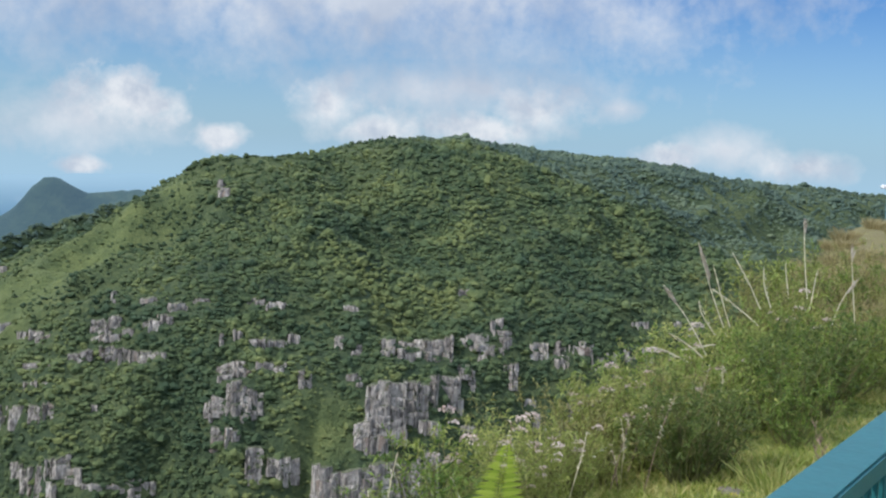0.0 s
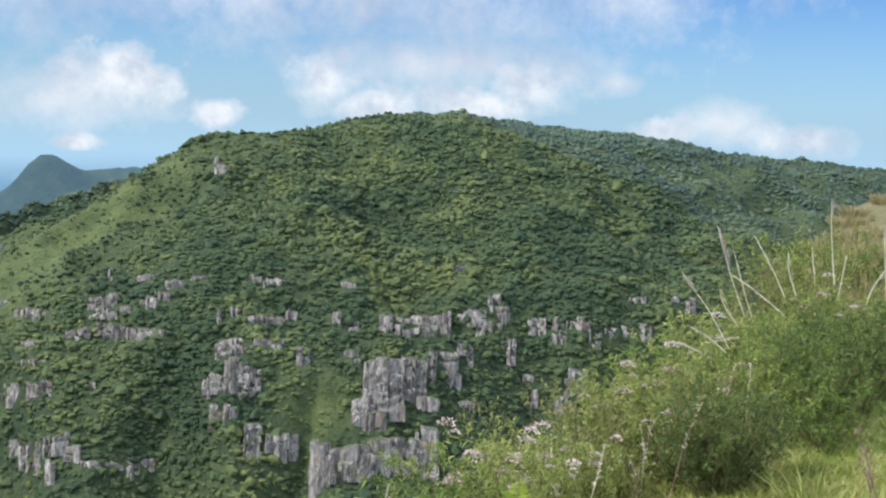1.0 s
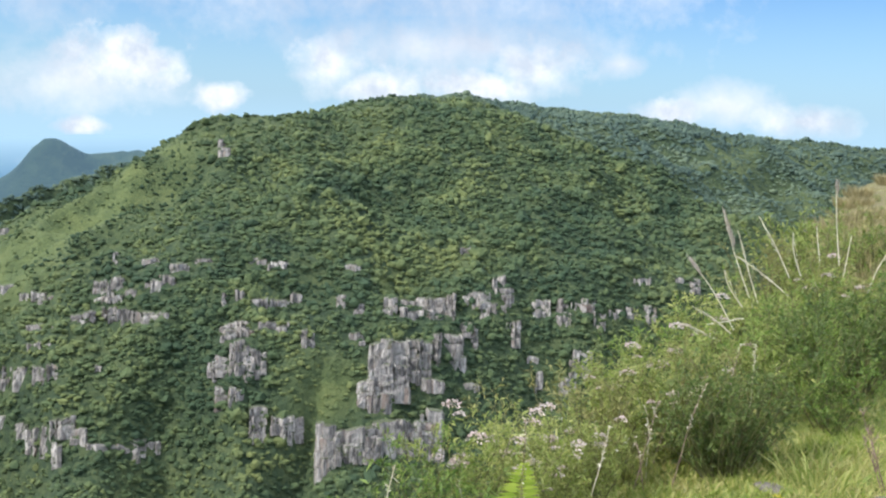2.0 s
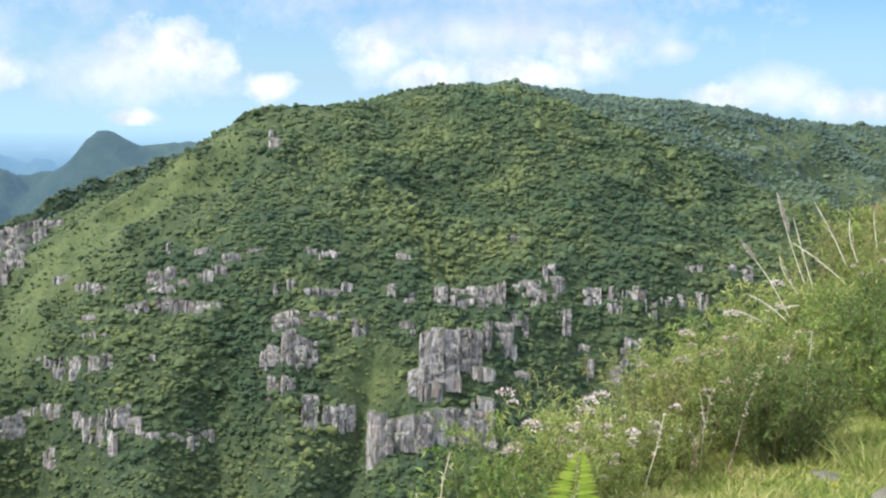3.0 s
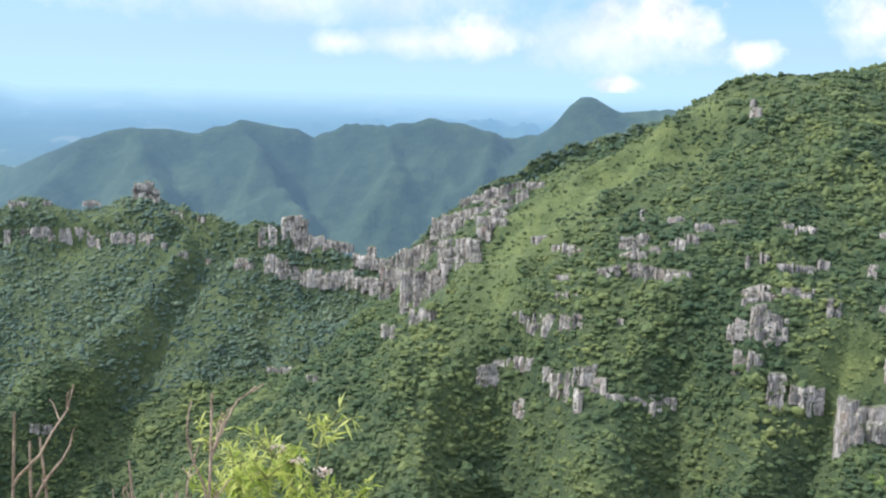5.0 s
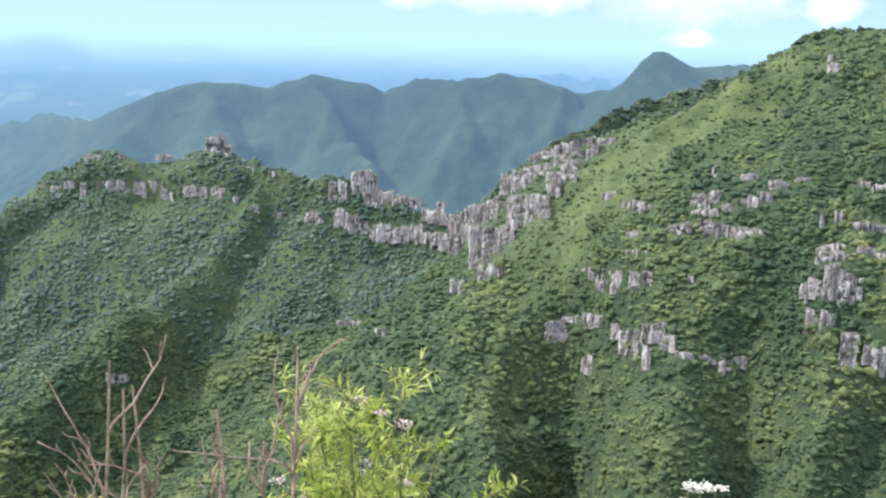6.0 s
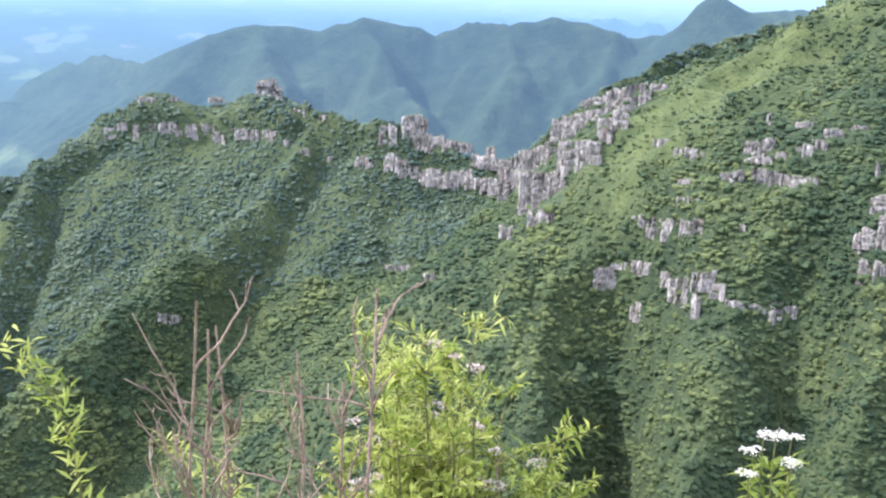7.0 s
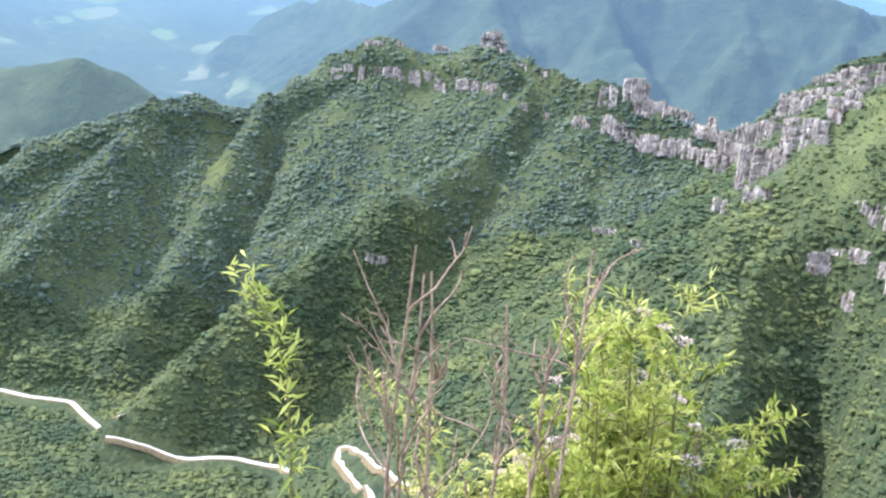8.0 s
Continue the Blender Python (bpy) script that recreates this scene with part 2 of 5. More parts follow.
def leaf_material(name, dark, mid, light, through_light=0.4, patchy=0.0):
    m, n = material(name)
    g = n.add("ShaderNodeNewGeometry")
    v = n.math("ADD", n.math("MULTIPLY", g.outputs["Random Per Island"], 0.6), n.math("MULTIPLY", n.noise(g.outputs["Position"], 3.0, 3.0), 0.3))
    v = n.math("ADD", v, n.math("MULTIPLY", n.add("ShaderNodeObjectInfo").outputs["Random"], 0.25))
    if patchy:
        v = n.math("ADD", v, n.math("MULTIPLY", n.math("SUBTRACT", n.noise(g.outputs["Position"], 0.9, 4.0, 0.6), 0.47), patchy))
    c = ramp(n, v, [(0.15, dark), (0.5, mid), (0.95, light)])
    out = n.add("ShaderNodeOutputMaterial")
    b = n.add("ShaderNodeBsdfPrincipled", i_Roughness=0.5, i_Base_Color=c)
    b.inputs["Specular IOR Level"].default_value = 0.35
    tr = n.add("ShaderNodeBsdfTranslucent", i_Color=c)
    mixer = n.add("ShaderNodeMixShader", i_Fac=through_light)
    n.put(mixer.inputs[1], b.outputs[0])
    n.put(mixer.inputs[2], tr.outputs[0])
    n.put(out.inputs[0], mixer.outputs[0])
    return m


M_ROAD = plain_material("road_concrete", (0.40, 0.37, 0.33), (0.55, 0.52, 0.47), 0.8, 0.2, 0.2, 0.02)
M_EARTH = plain_material("road_bank_earth", (0.10, 0.085, 0.045), (0.22, 0.17, 0.10), 0.9, 0.5, 0.1, 0.1)
M_GROUND, M_FAR, M_ROCK = ground_material(), backdrop_material(), rock_material()


# ---- land ----
def hash2(ix, iy, seed):
    h = (ix.astype(np.int64) * 374761393 + iy.astype(np.int64) * 668265263 + seed * 144269504) & 0xFFFFFFFF
    h = ((h ^ (h >> 13)) * 1274126177) & 0xFFFFFFFF
    return ((h ^ (h >> 16)) & 0xFFFF) / 65535.0


def vnoise(x, y, seed=0):
    ix, iy = np.floor(x), np.floor(y)
    fx, fy = x - ix, y - iy
    fx, fy = fx * fx * (3 - 2 * fx), fy * fy * (3 - 2 * fy)
    a, b = hash2(ix, iy, seed), hash2(ix + 1, iy, seed)
    c, d = hash2(ix, iy + 1, seed), hash2(ix + 1, iy + 1, seed)
    return (a + (b - a) * fx) * (1 - fy) + (c + (d - c) * fx) * fy - 0.5


def fbm(x, y, octaves=4, seed=0):
    s, f, w = 0.0, 1.0, 1.0
    for k in range(octaves):
        s = s + w * vnoise(x * f + 17.3 * k, y * f - 9.1 * k, seed + k)
        f, w = f * 2.03, w * 0.5
    return s


def P(az, el, r):
    """A point of the land by bearing (to the left of north), height angle and distance, from the lookout."""
    a = radians(az)
    return (-math.sin(a) * r, math.cos(a) * r, EYE + r * math.tan(radians(el)))


def line(*polar):
    return [P(*p) for p in polar]


# crest lines of the hills
CREST = line((-50, -1.2, 1600), (-24, -1.3, 1450), (-16, -0.85, 1350), (-10, -0.1, 1250), (-4.7, 0.2, 1150), (-1.2, 0.62, 1100),
             (2, 0.48, 1080), (4.5, -0.38, 1050), (8.0, -0.62, 1010))
SPUR = line((8.0, -0.62, 1010), (9.8, -0.7, 1000), (10.6, -1.2, 990), (12.9, -2.4, 960), (15.4, -4.6, 930), (18.5, -6.9, 890), (20.9, -9.0, 860), (23, -11.4, 830),
            (24.8, -13.5, 800), (27, -17, 770), (29.5, -22, 730), (32, -28, 690))
WALL = line((12.0, -1.9, 1270), (13.5, -2.5, 1260), (15.4, -3.35, 1240), (16.6, -3.55, 1230), (17.9, -4.25, 1215), (19.3, -4.95, 1200), (21.2, -5.7, 1180), (24, -7.5, 1150), (25.6, -9.2, 1140),
            (27.2, -9.6, 1150), (28.8, -9.0, 1170), (30.6, -8.15, 1190), (32.4, -7.85, 1200), (34.6, -7.65, 1230), (36.6, -7.4, 1260))
MESA = line((36.6, -7.4, 1260), (37.5, -7.0, 1280), (40, -7.2, 1300), (42.8, -7.1, 1320), (44.5, -7.9, 1320), (46, -8.8, 1310),
            (47.2, -9.6, 1300), (48.6, -10.6, 1295), (49.5, -10.6, 1290), (51.3, -10.0, 1280), (53, -10.4, 1270), (55.3, -11.2, 1260), (57.7, -12.4, 1250),
            (59.7, -13.6, 1240), (68, -18, 1230))
SPINE_A = [(x, y, z + 12) for x, y, z in line((35.4, -8.6, 1240), (36.5, -10.7, 1190), (38.6, -12.9, 1130), (42.2, -15.2, 1060), (44.8, -17.6, 1010), (48.5, -20.6, 960),
               (52, -23.2, 920), (54.5, -25.2, 890))]
SPINE_B = [(x, y, z + 12) for x, y, z in line((47.8, -10.7, 1290), (49, -12.6, 1220), (50, -14.8, 1170), (52, -18.2, 1090), (54, -21.5, 1030))]
SPINE_C = [(x, y, z + 12) for x, y, z in line((53, -10.6, 1270), (55, -13.2, 1190), (58, -16.6, 1120), (62, -20.4, 1060))]
SPINE_D = line((16.5, -12.0, 772), (19.4, -13.4, 758), (21.9, -15.3, 738), (23.6, -17.5, 708), (24.5, -20.5, 668), (24.7, -25, 600))
RAVINES = [line((11.6, -8.8, 760), (12.2, -12, 732), (12.2, -15, 706), (12.4, -18, 672), (13.5, -22, 630)), line((5.2, -10, 740), (6.0, -13, 710), (6.6, -17, 675), (7.5, -22, 635)),
           line((19.6, -13.2, 785), (20.5, -15, 762), (20.8, -17, 742), (21.0, -19, 722), (21.3, -22, 688), (21.5, -26, 620)),
           line((36.5, -12.6, 1130), (39.2, -16.2, 1055), (42.2, -19.2, 985), (45.8, -22.4, 920)), line((47.2, -12.4, 1240), (48.2, -15.6, 1150), (49.8, -19, 1065))]
HUMP = line((75, -10, 1800), (59.6, -9.2, 1750), (57.7, -8.95, 1720), (56.2, -8.6, 1700), (54.8, -9.1, 1700), (53.3, -10.1, 1690), (50, -13.5, 1680))
RANGE = [(x, y, z + 7) for x, y, z in line((5, -2.6, 2600), (12.9, -2.5, 2650), (14.2, -2.55, 2700), (15.75, -2.72, 2700), (16.4, -2.4, 2700), (17.0, -2.05, 2700), (17.5, -2.05, 2700), (17.8, -2.3, 2700), (18.15, -2.95, 2720),
             (18.9, -3.8, 2740), (21, -4.05, 2760), (21.6, -3.75, 2700), (24.25, -3.25, 2720), (26.4, -3.65, 2740), (28.3, -3.6, 2800), (29.9, -4.25, 2820),
             (30.7, -3.85, 2820), (33.3, -3.55, 2830), (35.3, -4.15, 2850), (38, -3.9, 2860), (40, -4.4, 2870), (43.2, -5.75, 3050), (44.9, -5.3, 3250),
             (46.4, -5.7, 3300), (48, -6.5, 3300), (50, -7.8, 3250))]
FAR_HILLS = line((48, -4.6, 4420), (40, -3.9, 4420), (34, -3.3, 4420), (30, -3.2, 4420), (27.2, -3.0, 4420), (24.8, -2.75, 4420), (23.5, -2.9, 4420), (18, -3.0, 4420), (8, -3.05, 4420), (0, -3.0, 4420))
RANGE_SPURS = [line((21.6, -3.75, 2700), (22.2, -5.5, 2560), (22.8, -8.5, 2400)), line((26.4, -3.65, 2740), (26.1, -5.2, 2580), (27.5, -8, 2430)),
               line((33.3, -3.55, 2830), (31.5, -5.5, 2650), (30.3, -7.5, 2500)), line((38, -3.9, 2860), (37.0, -6, 2650), (36.0, -8.5, 2480)),
               line((17.4, -2.12, 2700), (18.5, -5, 2560), (19.5, -8, 2420))]


def crest(x, y, pts, profile):
    best = np.full(x.shape, -1e9)
    for (x0, y0, z0), (x1, y1, z1) in zip(pts, pts[1:]):
        dx, dy = x1 - x0, y1 - y0
        t = np.clip(((x - x0) * dx + (y - y0) * dy) / (dx * dx + dy * dy), 0, 1)
        d = np.hypot(x - x0 - t * dx, y - y0 - t * dy)
        best = np.maximum(best, z0 + (z1 - z0) * t - profile(d))
    return best


def steps(*knots):
    xs, ys = [k[0] for k in knots], [k[1] for k in knots]
    return lambda d: np.interp(d, xs, ys)


# the rim of the meadow, beyond which the land falls away
RIM_X = [-60.0, -12.0, -5.0, -3.0, -1.75, -0.7, -0.26, 0.5, 1.04, 1.9, 2.9, 3.9, 6.7, 13.0, 30.0, 120.0]
RIM_Y = [-30.0, -5.0, 0.3, 1.75, 3.0, 3.94, 5.6, 6.9, 8.1, 9.6, 12.0, 14.3, 22.0, 37.8, 70.0, 170.0]


def meadow(x, y):
    beyond = (y - np.interp(x, RIM_X, RIM_Y)) * 0.6
    z = -0.8 * (1 - np.exp(-np.clip(y, 0, None) / 5)) + 0.05 * np.clip(x - 1, 0, 12)
    z = z + 0.10 * fbm(x * 0.35, y * 0.35, 4, 3) + 0.04 * fbm(x * 1.6, y * 1.6, 3, 8)
    return np.where(beyond < 0, z - 0.2 * np.exp(beyond * 1.5), z - 0.2 - 1.3 * np.clip(beyond, 0, 0.6) - 3.2 * np.clip(beyond - 0.6, 0, None))


def height(x, y):
    r = np.hypot(x, y)
    wob = 26 * fbm(x / 120, y / 120, 4, 21)
    warp_x, warp_y = x + 22 * fbm(x / 90, y / 90, 3, 5), y + 22 * fbm(x / 90, y / 90, 3, 6)
    gully = np.abs(fbm(x / 75, y / 75, 4, 11))
    z = np.interp(r, [0, 700, 1100, 2000, 2900, 3100, 3400, 3900, 4950], [-436, -436, -432, -480, -535, -530, -500, -380, -162])
    z = z + np.where(r < 2600, 14, 6) * fbm(x / 160, y / 160, 4, 2)
    z = z + 70 * np.clip(fbm(x / 420, y / 420, 3, 71) - 0.05, 0, None) * np.clip((r - 4100) / 500, 0, 1)
    near = (r < 1590)
    far = ~near
    out = z.copy()
    xn, yn, wx, wy = x[near], y[near], warp_x[near], warp_y[near]
    g = gully[near]
    main = steps((0, 0), (60, 14), (265, 122), (285, 142), (320, 196), (345, 208), (375, 250), (420, 275), (900, 640))
    side = steps((0, 0), (15, 5), (140, 96), (165, 128), (330, 262), (800, 600))
    wall = steps((0, 0), (4, 2), (14, 34), (30, 52), (110, 108), (600, 440))
    mesa = steps((0, 0), (14, 4), (22, 10), (30, 34), (120, 100), (600, 440))
    spine = steps((0, 0), (10, 5), (70, 74), (120, 116), (600, 500))
    h = crest(0.35 * wx + 0.65 * xn, 0.35 * wy + 0.65 * yn, CREST, main)
    h = np.maximum(h, crest(0.3 * wx + 0.7 * xn, 0.3 * wy + 0.7 * yn, SPUR, side))
    h = np.maximum(h, crest(0.15 * wx + 0.85 * xn, 0.15 * wy + 0.85 * yn, WALL, wall))
    h = np.maximum(h, crest(0.15 * wx + 0.85 * xn, 0.15 * wy + 0.85 * yn, MESA, mesa))
    for s in (SPINE_A, SPINE_B, SPINE_C):
        h = np.maximum(h, crest(0.4 * wx + 0.6 * xn, 0.4 * wy + 0.6 * yn, s, spine))
    h = np.maximum(h, crest(0.3 * wx + 0.7 * xn, 0.3 * wy + 0.7 * yn, SPINE_D, steps((0, 0), (8, 6), (60, 68), (120, 150), (600, 800))))
    for s, cut in zip(RAVINES, (44, 24, 90, 42, 22)):
        bed = [(a, b, cut * min(1.0, 0.15 + 0.5 * k)) for k, (a, b, _) in enumerate(s)]
        h = h - np.clip(crest(0.4 * wx + 0.6 * xn, 0.4 * wy + 0.6 * yn, bed, lambda q: q * (1.9 if cut > 60 else 1.15)), 0, None)
    top = np.maximum.reduce([crest(xn, yn, c, lambda d: d * 0.0) for c in (CREST, SPUR, WALL, MESA)])
    deep = np.clip((top - h) / 60, 0, 1)
    deep = deep * np.interp(xn, [-620, -420], [0.6, 1.0])
    h = h + deep * (14 * fbm(xn / 60, yn / 60, 4, 31) - 32 * g) + 2.5 * fbm(xn / 14, yn / 14, 3, 9)
    out[near] = np.maximum(h, z[near])
    xf, yf = x[far] + 8 * fbm(x[far] / 150, y[far] / 150, 4, 5), y[far]
    flank = steps((0, 0), (10, 10), (60, 70), (500, 330), (1500, 700))
    hf = crest(xf, yf, RANGE, flank)
    hf = np.maximum(hf, crest(xf, yf, HUMP, steps((0, 0), (20, 8), (600, 400))))
    hf = np.maximum(hf, crest(xf, yf + 60 * fbm(xf / 300, yf / 300, 3, 15), FAR_HILLS, steps((0, 0), (60, 22), (200, 60), (1500, 700))))
    for s in RANGE_SPURS:
        hf = np.maximum(hf, crest(xf, yf, s, steps((0, 0), (60, 50), (500, 360), (1500, 900))))
    away = -np.maximum(*(crest(xf, yf, [(a, b, 0.0) for a, b, _ in s], lambda q: q) for s in (RANGE, HUMP)))
    hf = hf - 110 * np.abs(fbm(xf / 150, yf / 260, 4, 44)) * np.clip((away - 12) / 160, 0, 1)
    out[far] = np.maximum(hf, z[far])
    close = r < 420
    out[close] = np.maximum(meadow(x[close], y[close]), z[close])
    return out


def sheet(name, azs, rs, mat, closed):
    A, Rr = np.meshgrid(np.radians(azs), rs)
    x, y = -np.sin(A) * Rr, np.cos(A) * Rr
    z = height(x.ravel(), y.ravel()).reshape(x.shape)
    co = np.stack([x, y, z], -1).reshape(-1, 3)
    nr, na = x.shape
    i = np.arange(nr * na).reshape(nr, na)
    nxt = np.roll(i, -1, 1) if closed else i[:, 1:]
    cur = i if closed else i[:, :-1]
    f = np.stack([cur[:-1], cur[1:], nxt[1:], nxt[:-1]], -1).reshape(-1, 4)
    return mesh_object(name, co, f, mat), x, y, z


def mesh_object(name, co, faces, mat, smooth=True, parent=None):
    """A mesh from arrays: faces all of one size."""
    co, faces = np.asarray(co, np.float32), np.asarray(faces, np.int32)
    me = bpy.data.meshes.new(name)
    k = faces.shape[1]
    me.vertices.add(len(co))
    me.vertices.foreach_set("co", co.ravel())
    me.loops.add(faces.size)
    me.loops.foreach_set("vertex_index", faces.ravel())
    me.polygons.add(len(faces))
    me.polygons.foreach_set("loop_start", np.arange(0, faces.size, k, dtype=np.int32))
    me.polygons.foreach_set("use_smooth", np.full(len(faces), smooth))
    me.update(calc_edges=True)
    me.materials.append(mat)
    ob = new(name, me)
    if parent is not None:
        ob.parent = parent
    return ob


AZ = np.concatenate([np.arange(-180, -34, 4.0), np.arange(-34, 72, 0.24), np.arange(72, 180, 4.0)])
RS = np.concatenate([[0.005], np.geomspace(0.4, 60, 110), np.geomspace(66, 480, 26), np.arange(488, 1400, 4.0), np.arange(1406, 1601, 12.0)])
ground, GX, GY, GZ = sheet("ground", AZ, RS, M_GROUND, True)


def meet(az, el, r0=420.0, r1=1900.0):
    """The distance at which a line of sight from the lookout meets the land; the nearest pass where it clears all crests."""
    r = np.arange(r0, r1, 2.0)
    a = radians(az)
    gap = EYE + r * math.tan(radians(el)) - height(-math.sin(a) * r, math.cos(a) * r)
    hit = np.nonzero(gap < 0)[0]
    return float(r[hit[0]] if len(hit) else r[np.argmin(gap)])


# clearings on the slopes: bearing, height angle, half width and half height in degrees
CLEARINGS = [(a, meet(a, e), wa, we) for a, e, wa, we in ((4.6, -13.2, 1.5, 1.3), (21.3, -8.6, 1.0, 1.8), (50.0, -13.4, 0.5, 1.6), (19.8, -10.4, 0.8, 0.8),
                                                          (17.2, -6.6, 2.6, 2.0), (2.4, -10.2, 0.9, 0.4), (17.2, -6.6, 2.0, 1.6))]


def grassy(x, y):
    """How open the land is: the flank of the spur, the clearings, and patches elsewhere."""
    d = -crest(x, y, [(a, b, 0.0) for a, b, _ in SPUR[3:9]], lambda q: q)
    az, r = np.degrees(np.arctan2(-x, y)), np.hypot(x, y)
    flank = np.clip(1.2 - d / 70, 0, 1) * np.clip((az - 9) / 3, 0, 1) * np.clip((24 - az) / 3, 0, 1)
    for ca, cr, wa, we in CLEARINGS:
        flank = np.maximum(flank, 0.85 * np.exp(-((az - ca) / wa) ** 2 - ((r - cr) / (cr * radians(we) * 1.1)) ** 2))
    flank = np.clip(flank + 0.6 * fbm(x / 26, y / 26, 4, 88) * (flank > 0.08), 0, 1)
    patch = np.clip((fbm(x / 70, y / 70, 4, 93) - 0.26) / 0.14, 0, 1) * 0.35
    return np.maximum(flank, patch) * (r > 400)


open_land = ground.data.attributes.new("grassy", "FLOAT", "POINT")
open_land.data.foreach_set("value", grassy(GX.ravel(), GY.ravel()).astype(np.float32))
tagged(ground, "green meadow falling away into forested mountain slopes", "ground", kind="structure")
RF = np.concatenate([np.arange(1592, 3100, 13.0), np.geomspace(3110, 4950, 40)])
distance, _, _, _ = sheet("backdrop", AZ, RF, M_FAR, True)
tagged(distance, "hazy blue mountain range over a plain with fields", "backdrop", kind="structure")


# ---- cliffs ----
CLIFFS = []


def cliff(az0, az1, top0, top1, foot0, foot1, label, wide=3.2, peak=0.0, proud=0.0):
    """A rock face of weathered columns standing out of the slope, between two bearings, with the height angles of its top and foot at both ends."""
    g = np.random.default_rng(len(CLIFFS) * 13 + 5)
    ka, ke = np.linspace(0, 1, 4), np.linspace(0, 1, 4)
    slope = np.array([[meet(az0 + (az1 - az0) * u, (foot0 + (foot1 - foot0) * u) * (1 - v) + (top0 + (top1 - top0) * u) * v) for u in ka] for v in ke])
    r0 = float(np.median(slope))
    slope = np.clip(slope, r0 - 30, r0 + 30)
    W = r0 * radians(az0 - az1)
    n = max(2, round(W / wide))
    cuts = np.concatenate([[0], np.cumsum(np.exp(g.normal(0, 0.55, n)))])
    cuts /= cuts[-1]
    mid = np.array(P((az0 + az1) / 2, (foot0 + foot1) / 2, r0))
    ob = new("rock_cliff")
    ob.location = mid
    ob.empty_display_size = 2.0
    tagged(ob, label, "cliff", "rock cliffs on the slopes")
    shelf = drop = 0.0
    for k in range(n):
        u, wk = (cuts[k] + cuts[k + 1]) / 2, max(1.3, (cuts[k + 1] - cuts[k]) * W)
        top, foot = top0 + (top1 - top0) * u, foot0 + (foot1 - foot0) * u
        H = top - foot
        end = abs(2 * u - 1) ** 4
        drop = 0.5 * drop + 0.20 * g.random() ** 1.5
        calm = 0.45 if proud > 2 else 1.0
        top += H * (0.10 - drop * calm - 0.35 * calm * end * g.random()) - peak * abs(2 * u - 1) * H
        foot += H * calm * (0.30 * g.random() ** 2 + 0.25 * end * g.random())
        az = az0 + (az1 - az0) * u
        along = np.array([np.interp(u, ka, row) for row in slope])
        shelf = 0.6 * shelf + g.normal(0, 0.6)
        m = int(np.clip(round(r0 * radians(max(H, 0.1)) / g.uniform(4.0, 8.0)), 1, 6))
        lev = np.linspace(0, 1, m + 1)
        lev[1:-1] += g.uniform(-0.35, 0.35, m - 1) / m
        a = radians(az)
        left, out = np.array([-math.cos(a), -math.sin(a)]), np.array([-math.sin(a), math.cos(a)])
        skew = g.normal(0, 0.2)
        ring = np.array([(1, 1), (1.04, -0.55), (0.74, -0.95 + skew), (0.1, -1.05), (-0.66, -0.95 - skew), (-1.0, -0.6), (-1, 1)])
        sway, rows = g.normal(0, 0.2), []
        for b in range(m):
            v0, v1 = lev[b] - (0.0 if b else 0.12), lev[b + 1]
            r = 0.8 * np.interp((v0 + v1) / 2, ke, along) + 0.2 * along[0] + 0.5 - proud - shelf + g.normal(0, 0.35)
            half, deep = wk * 0.6 * g.uniform(0.9, 1.12), g.uniform(2.2, 3.4)
            shape = ring + 0.09 * g.standard_normal((7, 2))
            sway += g.normal(0, 0.12)
            slant = g.normal(0, 0.22) * wk
            for t, fat in ((0, 1.03), (0.3, 1.0), (0.7, 0.98), (0.97, 0.86)):
                z = EYE + r * math.tan(radians(foot + (top - foot) * (v0 + (v1 - v0) * t)))
                rows.append([(*((left * (q[0] * half * fat + sway)) + out * (q[1] * deep * fat + 0.5 * deep + 0.6 * t + r) + g.normal(0, 0.2, 2)),
                              z + slant * q[0] * t * 0.5 + g.normal(0, 0.3)) for q in shape])
        co = np.array(rows).reshape(-1, 3)
        co = np.concatenate([co, co[-7:].mean(0)[None] + np.array([0, 0, 0.35])])
        i = np.arange(len(rows) * 7).reshape(-1, 7)
        nxt = np.roll(i, -1, 1)
        f = np.concatenate([np.stack([i[:-1], i[1:], nxt[1:]], -1).reshape(-1, 3), np.stack([i[:-1], nxt[1:], nxt[:-1]], -1).reshape(-1, 3),
                            np.stack([i[-1], np.full(7, len(co) - 1), nxt[-1]], -1)])
        mesh_object("rock_column", co - mid, f, M_ROCK, smooth=False, parent=ob)
    CLIFFS.append((az0, az1, top0, top1, foot0, foot1, r0))


# each face: bearings of its two ends, then the height angles of top and foot at each end
MAIN_WEST_FACES = [
    (15.44, 14.94, -8.35, -8.35, -9.27, -9.38), (14.88, 14.15, -8.2, -8.05, -9.43, -9.33), (15.12, 12.12, -9.48, -9.61, -10.24, -10.44), (16.45, 15.4, -9.81, -9.62, -10.22, -10.34),
    (14.07, 13.56, -8.67, -8.67, -9.18, -9.18), (13.2, 12.49, -8.31, -8.26, -8.96, -9.04), (12.56, 11.87, -8.06, -8.06, -8.73, -8.68), (13.33, 12.54, -7.28, -7.23, -7.85, -7.74),
    (14.62, 14.4, -7.02, -7.02, -7.63, -7.64), (10.99, 10.21, -7.28, -7.27, -7.69, -7.59), (12.05, 11.25, -7.54, -7.54, -8.06, -7.95), (19.59, 18.91, -8.48, -8.39, -8.98, -9.05),
    (18.62, 18.25, -8.85, -8.86, -9.31, -9.32), (18.13, 17.24, -8.81, -8.73, -9.32, -9.49), (18.34, 17.2, -10.22, -10.25, -10.47, -10.5),
]
